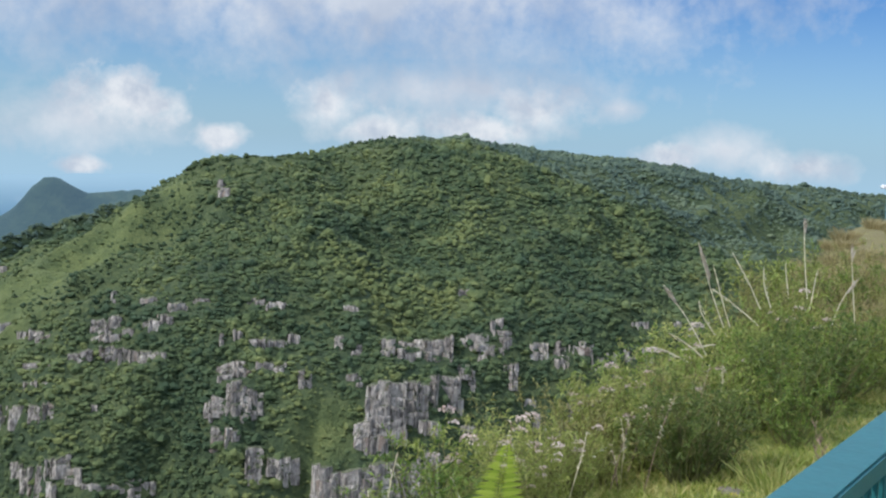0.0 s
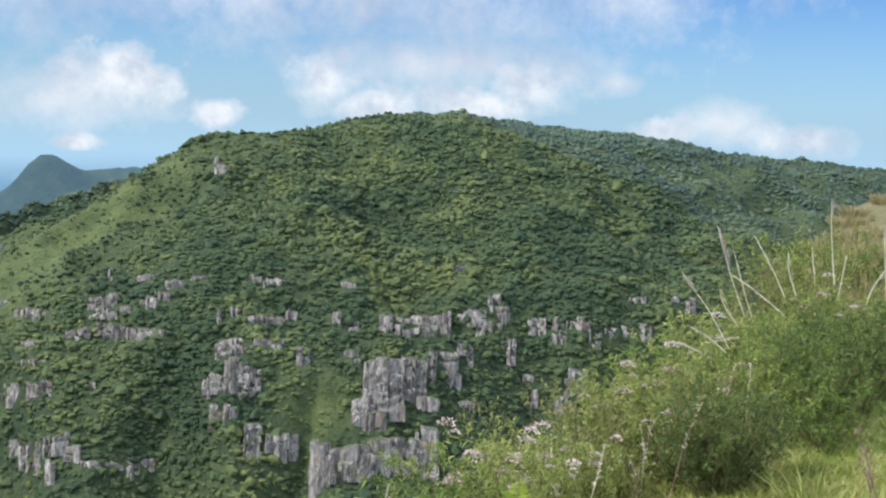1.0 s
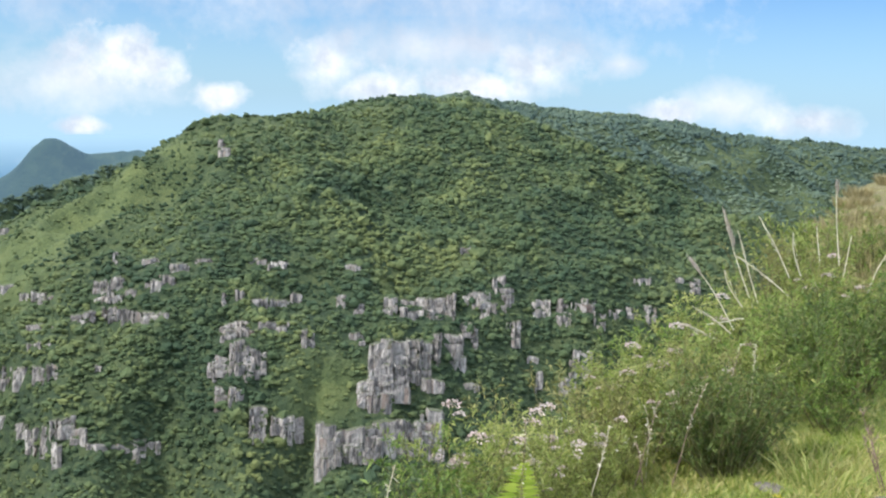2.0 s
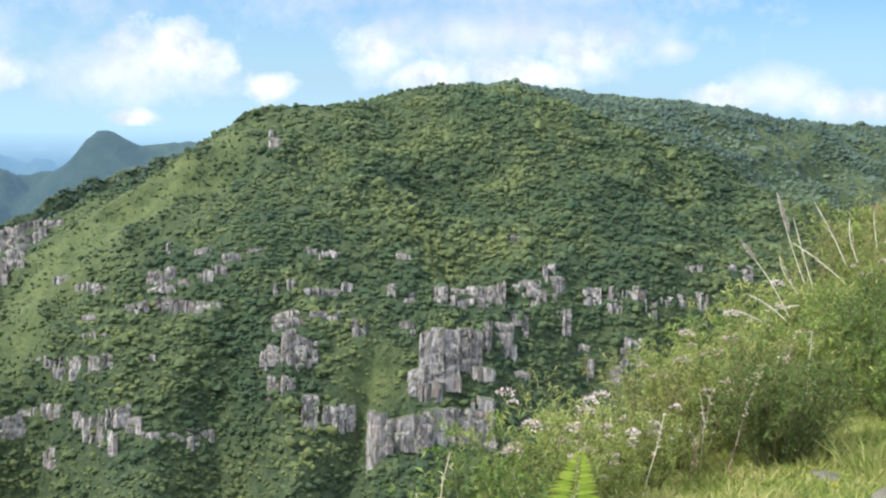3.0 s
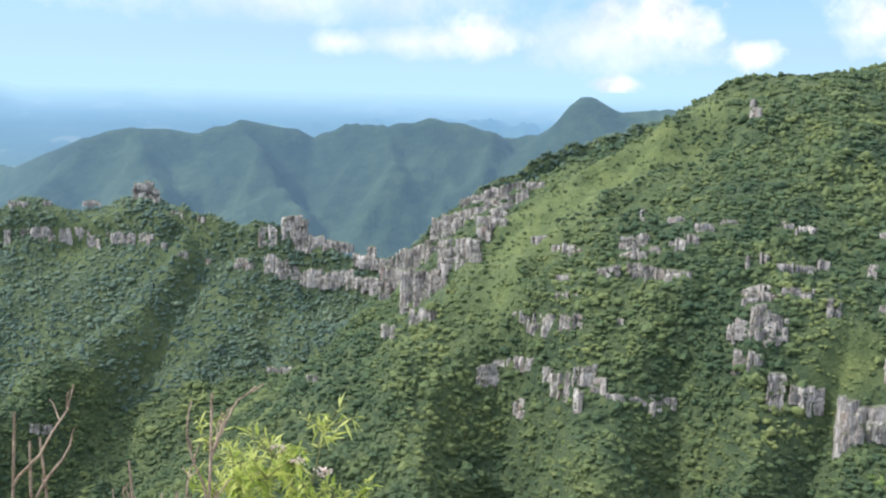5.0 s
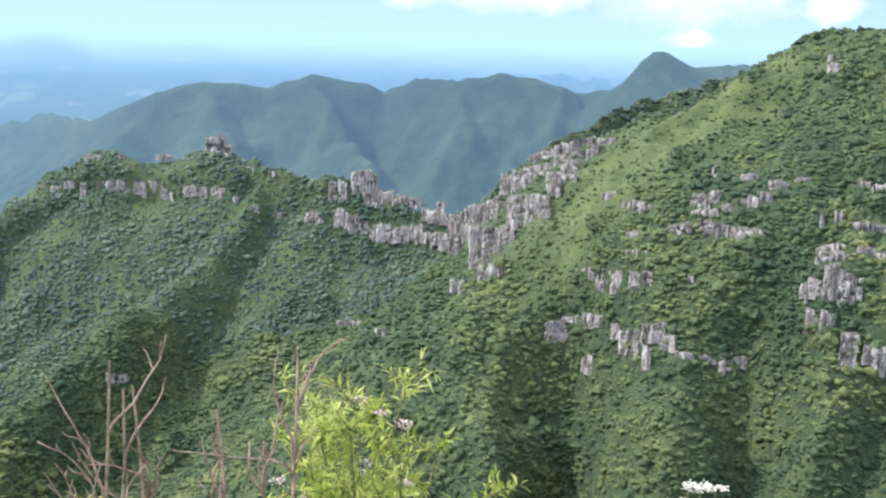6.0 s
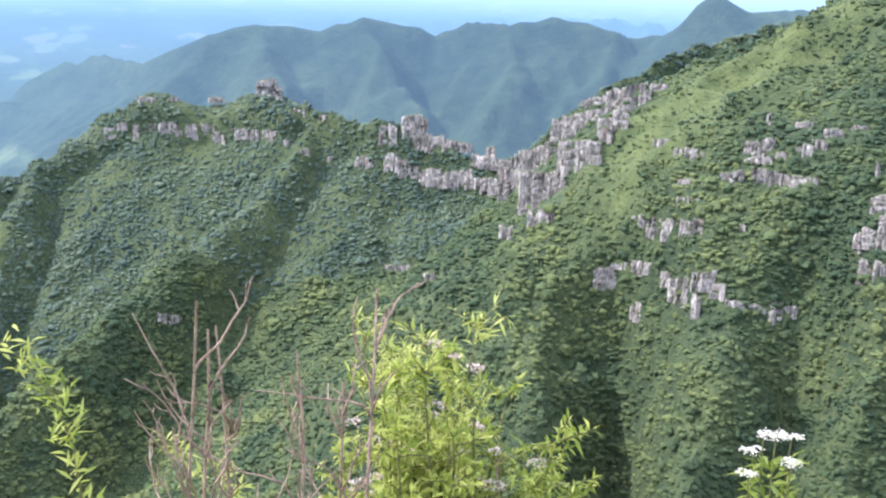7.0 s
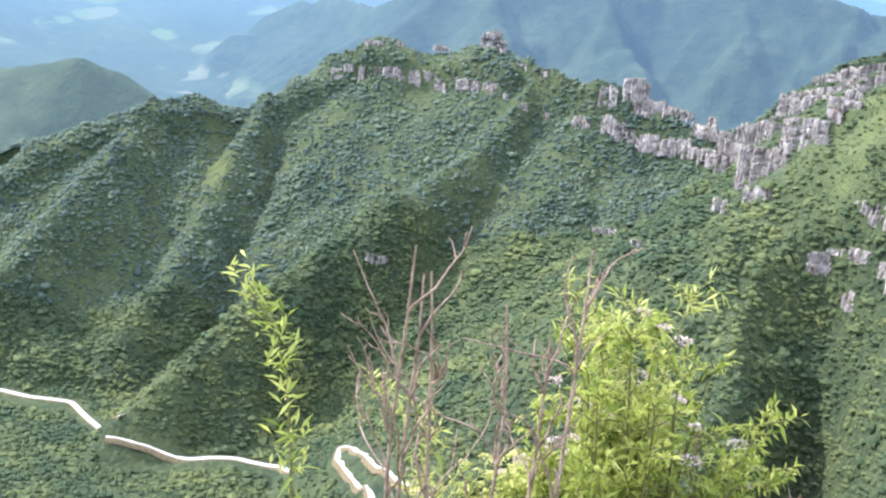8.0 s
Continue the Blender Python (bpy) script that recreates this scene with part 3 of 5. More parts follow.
MAIN_WEST_B_FACES = [
    (18.3, 17.19, -11.03, -10.96, -11.33, -11.46), (20.32, 19.01, -11.95, -11.96, -12.5, -12.66), (19.65, 18.47, -12.48, -12.53, -13.03, -13.18), (18.91, 16.98, -12.06, -11.98, -12.86, -12.83),
    (15.41, 15.11, -12.07, -12.08, -12.43, -12.44),
]
MAIN_LOW_FACES = [
    (21.96, 20.86, -14.45, -14.59, -15.35, -15.52), (21.14, 19.23, -14.23, -13.94, -14.67, -14.73), (18.8, 18.3, -14.46, -14.48, -15.3, -15.23), (18.36, 17.31, -14.78, -14.63, -15.97, -15.92),
    (17.35, 16.29, -14.38, -14.22, -15.27, -15.62), (16.45, 15.74, -14.81, -14.74, -15.66, -15.59), (17.29, 16.84, -15.48, -15.6, -16.62, -16.49), (15.74, 13.94, -15.49, -15.56, -15.94, -16.01),
    (13.84, 13.11, -15.46, -15.48, -16.32, -16.49), (13.11, 12.48, -15.48, -15.4, -16.04, -16.11), (20.11, 19.61, -16.06, -15.94, -16.94, -16.82), (9.92, 9.12, -13.24, -13.2, -14.22, -14.12),
    (9.28, 8.7, -13.14, -13.25, -13.66, -13.66), (8.37, 7.68, -14.13, -14.03, -15.62, -15.52), (7.35, 5.85, -14.44, -14.44, -15.57, -15.62),
]
MID_FACES = [
    (9.74, 9.32, -8.83, -8.83, -9.46, -9.41), (9.11, 8.72, -8.68, -8.67, -9.2, -9.14), (8.42, 6.63, -9.14, -9.02, -9.61, -9.55), (6.58, 6.1, -8.86, -8.86, -9.49, -9.49),
    (8.54, 7.71, -7.26, -7.25, -7.63, -7.57), (7.65, 6.65, -7.41, -7.34, -7.83, -7.71), (9.78, 6.62, -10.24, -9.96, -11.28, -10.59), (9.35, 7.65, -11.02, -11.33, -12.89, -12.79),
    (10.34, 9.29, -12.1, -11.59, -12.93, -12.83), (6.02, 5.44, -10.48, -10.53, -11.48, -11.42), (4.45, 4.05, -8.78, -8.88, -9.62, -9.56), (3.75, 3.17, -9.3, -9.29, -9.87, -9.81),
    (3.78, 3.03, -10.56, -10.7, -11.13, -11.33), (4.06, 3.37, -7.36, -7.45, -7.78, -7.82), (9.98, 9.47, -1.87, -1.91, -2.7, -2.63),
]
TOWER_FACES = [
    (2.83, 1.02, -11.17, -10.92, -14.19, -13.79), (3.3, 2.55, -12.9, -12.68, -14.04, -14.08), (1.14, 0.55, -10.87, -10.8, -12.54, -12.63), (0.65, -0.09, -11.01, -10.94, -12.84, -12.66),
    (-0.19, -1.57, -10.62, -10.47, -11.88, -11.94), (0.36, -0.66, -12.62, -12.7, -13.14, -13.22), (-1.17, -1.76, -11.43, -11.67, -12.26, -12.35), (5.24, 4.06, -14.9, -15.09, -17.46, -16.58),
    (4.22, 2.23, -15.14, -14.9, -16.38, -16.5), (2.5, -0.2, -14.76, -14.58, -16.3, -16.28), (0.24, -0.79, -14.34, -14.15, -16.29, -16.21),
]
BAND_FACES = [
    (2.21, 1.57, -8.95, -8.93, -9.84, -9.83), (1.41, -0.03, -8.93, -8.79, -9.93, -10.05), (0.19, -1.14, -8.79, -8.65, -10.0, -10.12), (-1.4, -2.83, -8.54, -8.44, -9.38, -9.48),
    (-2.42, -3.1, -8.92, -8.79, -9.97, -9.84), (-2.86, -3.43, -7.91, -7.58, -8.59, -8.62), (-3.3, -3.93, -8.31, -8.19, -9.41, -9.28), (-1.44, -2.3, -9.9, -10.13, -10.53, -11.28),
    (-3.56, -3.82, -9.88, -9.86, -10.45, -10.39), (-3.89, -4.26, -9.81, -9.8, -11.22, -11.15), (-4.79, -5.63, -8.78, -8.74, -9.67, -9.73), (-5.95, -6.68, -8.73, -8.59, -9.93, -10.15),
    (-6.77, -7.71, -8.59, -8.49, -9.32, -9.43), (-7.68, -8.21, -9.07, -9.19, -10.15, -10.28), (-8.34, -9.11, -8.98, -8.94, -9.55, -9.51),
]
BAND_B_FACES = [
    (-9.11, -9.68, -8.78, -8.75, -9.61, -9.58), (-9.88, -10.55, -8.79, -8.71, -9.62, -9.63), (-9.4, -10.17, -7.53, -7.44, -7.94, -7.9), (-11.33, -11.68, -7.38, -7.36, -7.84, -7.82),
    (-11.99, -12.44, -7.34, -7.32, -8.16, -8.18), (-6.63, -7.77, -10.99, -10.82, -12.38, -12.22), (-6.2, -7.04, -12.41, -12.26, -13.34, -13.14), (-5.08, -5.4, -12.0, -11.98, -13.09, -13.02),
    (-4.62, -5.15, -11.4, -11.42, -11.92, -11.94), (-1.63, -2.43, -12.72, -12.74, -13.13, -13.15), (-1.27, -1.8, -6.49, -6.42, -7.02, -6.89),
]
SPUR_HEAD_FACES = [
    (21.87, 19.84, -6.41, -5.91, -7.59, -7.18), (21.52, 20.79, -7.17, -7.34, -8.19, -8.0), (23.0, 21.72, -6.92, -6.56, -7.59, -7.33), (24.3, 21.76, -7.86, -7.18, -8.84, -8.67),
    (23.98, 21.98, -8.83, -8.69, -10.24, -10.29), (25.45, 23.87, -9.31, -8.83, -10.25, -10.39), (26.76, 25.4, -9.99, -9.25, -10.41, -10.35), (26.68, 25.33, -10.19, -10.19, -11.66, -12.23),
    (25.69, 23.53, -10.42, -10.22, -12.57, -11.78), (25.21, 24.0, -12.13, -11.81, -12.91, -12.49), (22.16, 21.49, -7.71, -7.52, -8.74, -8.81), (19.91, 19.11, -6.01, -5.97, -6.42, -6.23),
]
SADDLE_FACES = [
    (31.28, 30.12, -7.88, -7.74, -8.76, -9.2), (30.68, 29.94, -8.85, -8.89, -9.43, -9.51), (30.05, 27.97, -8.73, -9.09, -9.36, -9.5), (27.95, 26.18, -9.45, -9.76, -10.13, -10.49),
    (27.27, 26.9, -9.22, -9.15, -9.79, -9.78), (32.39, 31.54, -8.27, -8.3, -9.21, -9.24), (32.1, 30.28, -9.57, -10.05, -10.51, -10.88), (30.43, 29.41, -10.31, -10.28, -11.2, -11.12),
    (29.52, 27.92, -10.44, -10.13, -11.28, -11.13), (33.48, 32.58, -9.9, -9.78, -10.38, -10.36), (26.53, 25.88, -12.81, -12.73, -13.5, -13.57), (27.86, 26.67, -10.55, -10.61, -11.28, -11.45),
]
MESA_FACES = [
    (44.89, 44.34, -8.49, -8.35, -9.1, -9.05), (44.29, 43.84, -8.35, -8.2, -8.7, -8.66), (43.6, 43.35, -8.46, -8.41, -9.06, -9.01), (42.89, 42.59, -8.36, -8.36, -8.71, -8.66),
    (42.49, 41.43, -8.26, -8.31, -8.77, -9.03), (41.28, 40.72, -8.31, -8.26, -9.03, -9.13), (40.57, 39.5, -8.21, -8.77, -8.77, -9.34), (39.6, 38.88, -8.46, -8.51, -8.67, -8.77),
    (38.98, 37.95, -8.61, -8.5, -9.13, -9.18), (37.79, 37.06, -8.61, -8.6, -9.12, -9.17), (36.8, 36.54, -9.06, -9.11, -9.43, -9.48), (43.4, 42.56, -7.09, -7.19, -7.4, -7.45),
    (41.96, 41.61, -7.14, -7.14, -7.45, -7.45), (40.19, 39.47, -7.14, -7.13, -7.44, -7.44),
]
MESA_END_FACES = [
    (36.38, 35.5, -7.56, -7.65, -7.92, -8.01), (35.39, 34.76, -7.86, -7.85, -8.17, -8.16), (36.04, 35.62, -9.47, -9.41, -9.89, -9.99), (34.8, 34.43, -9.77, -9.82, -10.03, -10.08),
    (33.43, 32.84, -9.85, -9.74, -10.32, -10.36), (42.78, 41.63, -16.9, -17.04, -17.41, -17.5), (31.95, 30.65, -14.76, -14.78, -15.13, -15.21), (30.09, 29.55, -15.19, -15.18, -15.46, -15.49),
]
KNOB = [(38.05, 36.85, -6.1, -6.2, -7.1, -7.3)]
for faces, label, wide, proud in (
        (MAIN_WEST_FACES, "grey columnar rock outcrop on a green mountain flank", 2.9, 0.3), (MAIN_WEST_B_FACES, "low grey rock ledge on a green mountain flank", 2.9, 0.3),
        (MAIN_LOW_FACES, "pale grey rock slabs low on the forested slope", 5.2, 0.8), (MID_FACES, "pale grey rock outcrop between forest trees", 3.4, 0.3),
        (TOWER_FACES, "broad pale grey rock tower standing out of the forested slope", 5.2, 2.1), (BAND_FACES, "band of grey rock columns across the forested slope", 3.0, 0.3),
        (BAND_B_FACES, "short grey rock columns between forest trees", 3.0, 0.3), (SPUR_HEAD_FACES, "bright jagged rock wall at the head of the spur", 4.8, 3.0),
        (SADDLE_FACES, "bright jagged rock wall along the crest of the saddle", 4.2, 1.5), (MESA_FACES, "grey rock band under the flat wooded summit", 4.0, 0.8),
        (MESA_END_FACES, "small pale rock on the wooded ridge", 3.2, 0.3)):
    for c in faces:
        cliff(*c, label, wide, proud=proud)
cliff(*KNOB[0], "dark pointed rock knob at the end of the flat summit", 4.0, peak=0.35, proud=2.0)


# ---- forest ----
def ball(sub):
    bm = bmesh.new()
    bmesh.ops.create_icosphere(bm, subdivisions=sub, radius=1.0)
    v = np.array([q.co[:] for q in bm.verts])
    f = np.array([[q.index for q in g.verts] for g in bm.faces])
    bm.free()
    return v, f


# the road, in stretches
ROADS = [[P(q, w, meet(q, w)) for q, w in s] for s in (
    ((64, -22.6), (60, -23.24), (58.4, -23.69), (56.6, -23.95), (56.2, -24.4), (54.2, -24.85)),
    ((55.0, -25.57), (52.84, -26.0), (51.0, -26.7), (48.64, -26.6), (46.2, -26.95), (45.7, -27.2)),
    ((37.6, -28.6), (38.7, -28.1), (40.5, -27.3), (42.0, -26.2), (42.8, -25.9), (43.4, -26.0), (43.5, -26.6), (42.2, -27.8), (41.5, -28.6)))]


def road_gap(x, y):
    """Distance to the nearest stretch of road, and how far on the lookout's side of it."""
    best = np.full(x.shape, 1e9)
    for s in ROADS:
        for (x0, y0, _), (x1, y1, _) in zip(s, s[1:]):
            dx, dy = x1 - x0, y1 - y0
            t = np.clip(((x - x0) * dx + (y - y0) * dy) / (dx * dx + dy * dy), 0, 1)
            best = np.minimum(best, np.hypot(x - x0 - t * dx, y - y0 - t * dy))
    return best


def scatter():
    """Where trees stand: over the land that can be seen from the lookout, by area."""
    sel_r = (RS > 470) & (RS < 1601)
    sel_a = (AZ > -33) & (AZ < 71)
    X, Y, Z = (g[np.ix_(sel_r, sel_a)] for g in (GX, GY, GZ))
    r = np.hypot(X, Y)
    el = np.degrees(np.arctan2(Z - EYE, r))
    clear = el + 0.5 >= np.maximum.accumulate(el, 0)
    dr = np.gradient(RS)[sel_r][:, None]
    slope = np.hypot(*[np.gradient(Z, axis=0) / dr, 0])
    area = dr * r * radians(0.24) * np.sqrt(1 + slope ** 2) * clear
    clump = fbm(X / 40, Y / 40, 4, 61)
    dens = np.clip(1.0 + 1.1 * clump, 0.65, 1.3)
    dens = dens * (1 - 0.72 * grassy(X.ravel(), Y.ravel()).reshape(X.shape))
    return X, Y, Z, area * dens


def crowns(sub, count):
    """Lumpy domes, flattened below: the shapes of tree crowns."""
    v, f = ball(sub)
    made = []
    for k in range(count):
        q = np.random.default_rng(k + 40 * sub)
        lobes = q.standard_normal((5, 3))
        lobes[:, 2] = np.abs(lobes[:, 2]) * 0.8
        lobes /= np.linalg.norm(lobes, axis=1)[:, None]
        reach = 0.72 + 0.34 * np.max(np.clip((v @ lobes.T - 0.55) / 0.45, 0, 1), axis=1) + 0.12 * q.standard_normal(len(v))
        c = v * reach[:, None]
        c[:, 2] = np.where(c[:, 2] < 0, c[:, 2] * 0.5, c[:, 2])
        made.append(c)
    return np.array(made), f[v[f].mean(1)[:, 2] > -0.5]


def forest(name, r_lo, r_hi, per, sub, radius, mat, label, seed, smooth=False):
    """Crowns over the land between two distances, one to so many square metres."""
    X, Y, Z, lam = LAND
    r = np.hypot(X, Y)
    grow = np.interp(r, [480, 800, 1300, 1600], [0.74, 0.95, 1.1, 1.3])
    lam = np.where((r >= r_lo) & (r < r_hi), lam, 0) / (per * grow ** 2)
    g = np.random.default_rng(seed)
    count = g.poisson(lam)
    idx = np.repeat(np.arange(lam.size), count.ravel())
    x, y = X.ravel()[idx], Y.ravel()[idx]
    x, y = x + g.uniform(-2.4, 2.4, x.size), y + g.uniform(-2.4, 2.4, x.size)
    open_here = grassy(x, y)
    size = radius * grow.ravel()[idx] * (1 - 0.5 * open_here) * np.exp(g.normal(0, 0.34, x.size).clip(-0.7, 0.75))
    z = height(x, y)
    rr = np.hypot(x, y)
    az, el = np.degrees(np.arctan2(-x, y)), np.degrees(np.arctan2(z + 0.6 * size - EYE, rr))
    keep = (road_gap(x, y) > 6.5 + size * 0.5) & (road_gap(x * 1.012, y * 1.012) > 6)
    for a0, a1, t0, t1, f0, f1, cr in CLIFFS:
        near = (az < a0 + 0.1) & (az > a1 - 0.1) & (np.abs(rr - cr) < 70)
        u = (az - a0) / (a1 - a0)
        lo, hi = f0 + (f1 - f0) * u, t0 + (t1 - t0) * u
        keep &= ~(near & (el > lo + 0.12 * (hi - lo)) & (el < hi - 0.06 * (hi - lo)) & (g.random(x.size) < 0.88))
    x, y, z, size = x[keep], y[keep], z[keep], size[keep]
    n = x.size
    shapes, f = crowns(sub, 14)
    shapes = shapes[g.integers(0, 14, n)]
    turn = g.uniform(0, 6.283, n)
    c, s = np.cos(turn)[:, None], np.sin(turn)[:, None]
    tall = g.uniform(0.75, 1.2, n) * (0.85 if smooth else 1.0)
    co = np.stack([shapes[..., 0] * c - shapes[..., 1] * s, shapes[..., 0] * s + shapes[..., 1] * c, shapes[..., 2] * tall[:, None]], -1)
    co = co * size[:, None, None] + np.stack([x, y, z + size * tall * (0.02 if smooth else 0.12)], -1)[:, None, :]
    faces = (f[None] + (np.arange(n) * shapes.shape[1])[:, None, None]).reshape(-1, 3)
    return tagged(mesh_object(name, co.reshape(-1, 3), faces, mat, smooth=smooth), label, "forest", kind="stuff")


LAND = scatter()
forest("shrub_forest", 480, 1075, 9.5, 1, 1.9, M_TREE, "low dense green shrub forest covering the mountain slope", 3)
forest("forest", 480, 1075, 110, 2, 2.7, M_TREE, "taller dark green subtropical trees on the mountain slope", 4)
forest("shrub_forest", 1075, 1600, 10, 1, 1.75, M_TREE_HAZED, "forest on the ridges across the valley, bluish with painted-in haze", 5, smooth=True)
forest("forest", 1075, 1600, 150, 2, 2.3, M_TREE_HAZED, "taller trees on the ridges across the valley, bluish with painted-in haze", 6, smooth=True)


# ---- road ----
def road(stretch):
    pts = np.array([p[:2] for p in stretch])
    seg = np.hypot(*np.diff(pts, axis=0).T)
    s = np.concatenate([[0], np.cumsum(seg)])
    q = np.arange(0, s[-1], 2.5)
    c = np.stack([np.interp(q, s, pts[:, 0]), np.interp(q, s, pts[:, 1])], -1)
    for _ in range(5):
        c[1:-1] = 0.25 * c[:-2] + 0.5 * c[1:-1] + 0.25 * c[2:]
    d = np.gradient(c, axis=0)
    d /= np.hypot(*d.T)[:, None]
    nrm = np.stack([-d[:, 1], d[:, 0]], -1)
    z = height(c[:, 0], c[:, 1])
    for _ in range(10):
        z[1:-1] = 0.25 * z[:-2] + 0.5 * z[1:-1] + 0.25 * z[2:]
    z = z + 0.8

    def band(name, cross, mat, parent=None):
        co = np.array([[(*(c[i] + nrm[i] * o), z[i] + dz) for o, dz in cross] for i in range(len(c))]).reshape(-1, 3)
        m = len(cross)
        i = np.arange(len(c) * m).reshape(-1, m)
        f = np.stack([i[:-1, :-1], i[:-1, 1:], i[1:, 1:], i[1:, :-1]], -1).reshape(-1, 4)
        return mesh_object(name, co, f, mat, parent=parent)

    way = tagged(band("road", [(-2.3, -0.3), (-2.3, 0.0), (-2.0, 0.06), (2.0, 0.06), (2.3, 0.0), (2.3, -0.3)], M_ROAD), "pale concrete mountain road winding through forest", "road", kind="structure")
    band("embankment", [(-4.6, -4.0), (-2.7, -0.15), (2.7, -0.15), (4.6, -4.0)], M_EARTH, way)


for s in ROADS:
    road(s)


# ---- plants of the meadow and the rim ----
M_SHRUB = leaf_material("shrub_leaves", (0.10, 0.145, 0.028), (0.25, 0.305, 0.065), (0.48, 0.47, 0.16), 0.5)
M_DEEP = leaf_material("deep_green_leaves", (0.055, 0.105, 0.018), (0.155, 0.24, 0.042), (0.36, 0.42, 0.11), 0.5)
M_DRY = leaf_material("tawny_grass", (0.17, 0.14, 0.06), (0.31, 0.26, 0.12), (0.48, 0.40, 0.21), 0.35)
M_LEAFY = leaf_material("fresh_green_leaves", (0.11, 0.16, 0.022), (0.29, 0.36, 0.058), (0.56, 0.56, 0.16), 0.5)
M_BLOSSOM = leaf_material("pale_yellow_blossom", (0.42, 0.44, 0.10), (0.62, 0.61, 0.20), (0.78, 0.75, 0.36), 0.35)
M_OLIVE = leaf_material("olive_brown_leaves", (0.13, 0.125, 0.038), (0.26, 0.255, 0.075), (0.42, 0.36, 0.15), 0.45)
M_DARK = leaf_material("dark_shrub_leaves", (0.045, 0.075, 0.018), (0.105, 0.155, 0.035), (0.20, 0.25, 0.07), 0.45)
M_BRIGHT = leaf_material("bright_shrub_leaves", (0.21, 0.26, 0.050), (0.38, 0.42, 0.09), (0.58, 0.58, 0.20), 0.5)
M_FERN = leaf_material("fern_leaves", (0.24, 0.33, 0.03), (0.36, 0.44, 0.05), (0.46, 0.52, 0.08), 0.45)
M_GRASS = leaf_material("grass_blades", (0.075, 0.115, 0.020), (0.24, 0.30, 0.05), (0.48, 0.42, 0.17), 0.4, 2.4)
M_STRAW = leaf_material("dry_straw", (0.46, 0.38, 0.24), (0.64, 0.56, 0.40), (0.80, 0.74, 0.58), 0.3)
M_PLUME = leaf_material("plume", (0.36, 0.29, 0.23), (0.50, 0.43, 0.36), (0.66, 0.60, 0.52), 0.3)
M_PETAL = leaf_material("white_petals", (0.64, 0.58, 0.48), (0.77, 0.72, 0.61), (0.86, 0.83, 0.74), 0.3)
M_PINK = leaf_material("pink_petals", (0.50, 0.36, 0.32), (0.63, 0.49, 0.44), (0.74, 0.63, 0.58), 0.3)
M_STEM = plain_material("green_stem", (0.10, 0.10, 0.035), (0.17, 0.16, 0.06), 0.7, 20)
M_TWIG = plain_material("bare_twig", (0.09, 0.052, 0.037), (0.44, 0.315, 0.235), 0.75, 22)


def thing(name, label, category, group="", at=(0, 0, 0)):
    ob = new(name)
    ob.location = at
    ob.empty_display_size = 0.05
    return tagged(ob, label, category, group)


def leaves_mesh(base, way, length, width, g, fold=0.25, droop=0.15, facing=None):
    """Pointed, folded leaves: n bases and directions."""
    n = len(base)
    way = way / np.linalg.norm(way, axis=1)[:, None]
    side = np.cross(way, np.array([0, 0, 1.0]) + 0.6 * g.standard_normal((n, 3)) if facing is None else np.array(facing))
    side /= np.linalg.norm(side, axis=1)[:, None] + 1e-9
    up = np.cross(side, way)
    L, Wd = np.broadcast_to(length, n)[:, None], np.broadcast_to(width, n)[:, None]
    mid = base + way * L * 0.42
    tip = base + way * L - np.array([0, 0, 1.0]) * L * droop
    left, right = mid + side * Wd * 0.5 + up * Wd * fold, mid - side * Wd * 0.5 + up * Wd * fold
    co = np.stack([base, left, right, tip, mid], 1).reshape(-1, 3)
    f = np.array([[0, 4, 1], [0, 2, 4], [1, 4, 3], [4, 2, 3]])
    return co, (f[None] + (np.arange(n) * 5)[:, None, None]).reshape(-1, 3)


def tubes(paths, sides=5):
    """Tapered tubes along paths of (point, radius)."""
    co, fa, off = [], [], 0
    ring = [(math.cos(6.2832 * k / sides), math.sin(6.2832 * k / sides)) for k in range(sides)]
    for path in paths:
        pts = np.array([p for p, _ in path], float)
        d = np.gradient(pts, axis=0)
        d /= np.linalg.norm(d, axis=1)[:, None] + 1e-9
        ref = np.array([1.0, 0, 0]) if abs(d[0][2]) > 0.8 else np.array([0, 0, 1.0])
        for (p, rad), w in zip(path, d):
            s = np.cross(w, ref)
            s /= np.linalg.norm(s) + 1e-9
            u = np.cross(s, w)
            co += [np.array(p) + rad * (a * s + b * u) for a, b in ring]
        for i in range(len(path) - 1):
            for k in range(sides):
                a, b = off + i * sides + k, off + i * sides + (k + 1) % sides
                fa.append((a, b, b + sides, a + sides))
        off += len(path) * sides
    return np.array(co), np.array(fa)


def bend(p, d, length, steps_n, g, wander=0.18, lift=0.0):
    """A path that wanders from p along d."""
    p, d = np.array(p, float), np.array(d, float) / np.linalg.norm(d)
    pts = [p]
    for _ in range(steps_n):
        d = d + wander * g.standard_normal(3) + np.array([0, 0, lift])
        d /= np.linalg.norm(d)
        p = p + d * length / steps_n
        pts.append(p)
    return pts


def tapered(pts, r0, r1):
    return [(p, r0 + (r1 - r0) * i / (len(pts) - 1)) for i, p in enumerate(pts)]


def flower_head(name, at, radius, g, mat, parent, n=46):
    """A flat-topped cluster of tiny florets."""
    u = g.uniform(0, 6.283, n)
    q = radius * np.sqrt(g.random(n))
    base = np.stack([q * np.cos(u), q * np.sin(u), radius * 0.45 * (1 - (q / radius) ** 2) + 0.12 * radius * g.standard_normal(n)], -1) + np.array(at)
    way = np.stack([np.cos(u) * 0.8, np.sin(u) * 0.8, 0.3 + g.random(n)], -1) + 0.5 * g.standard_normal((n, 3))
    co, f = leaves_mesh(base, way, radius * 0.42, radius * 0.30, g)
    return mesh_object(name, co, f, mat, parent=parent)


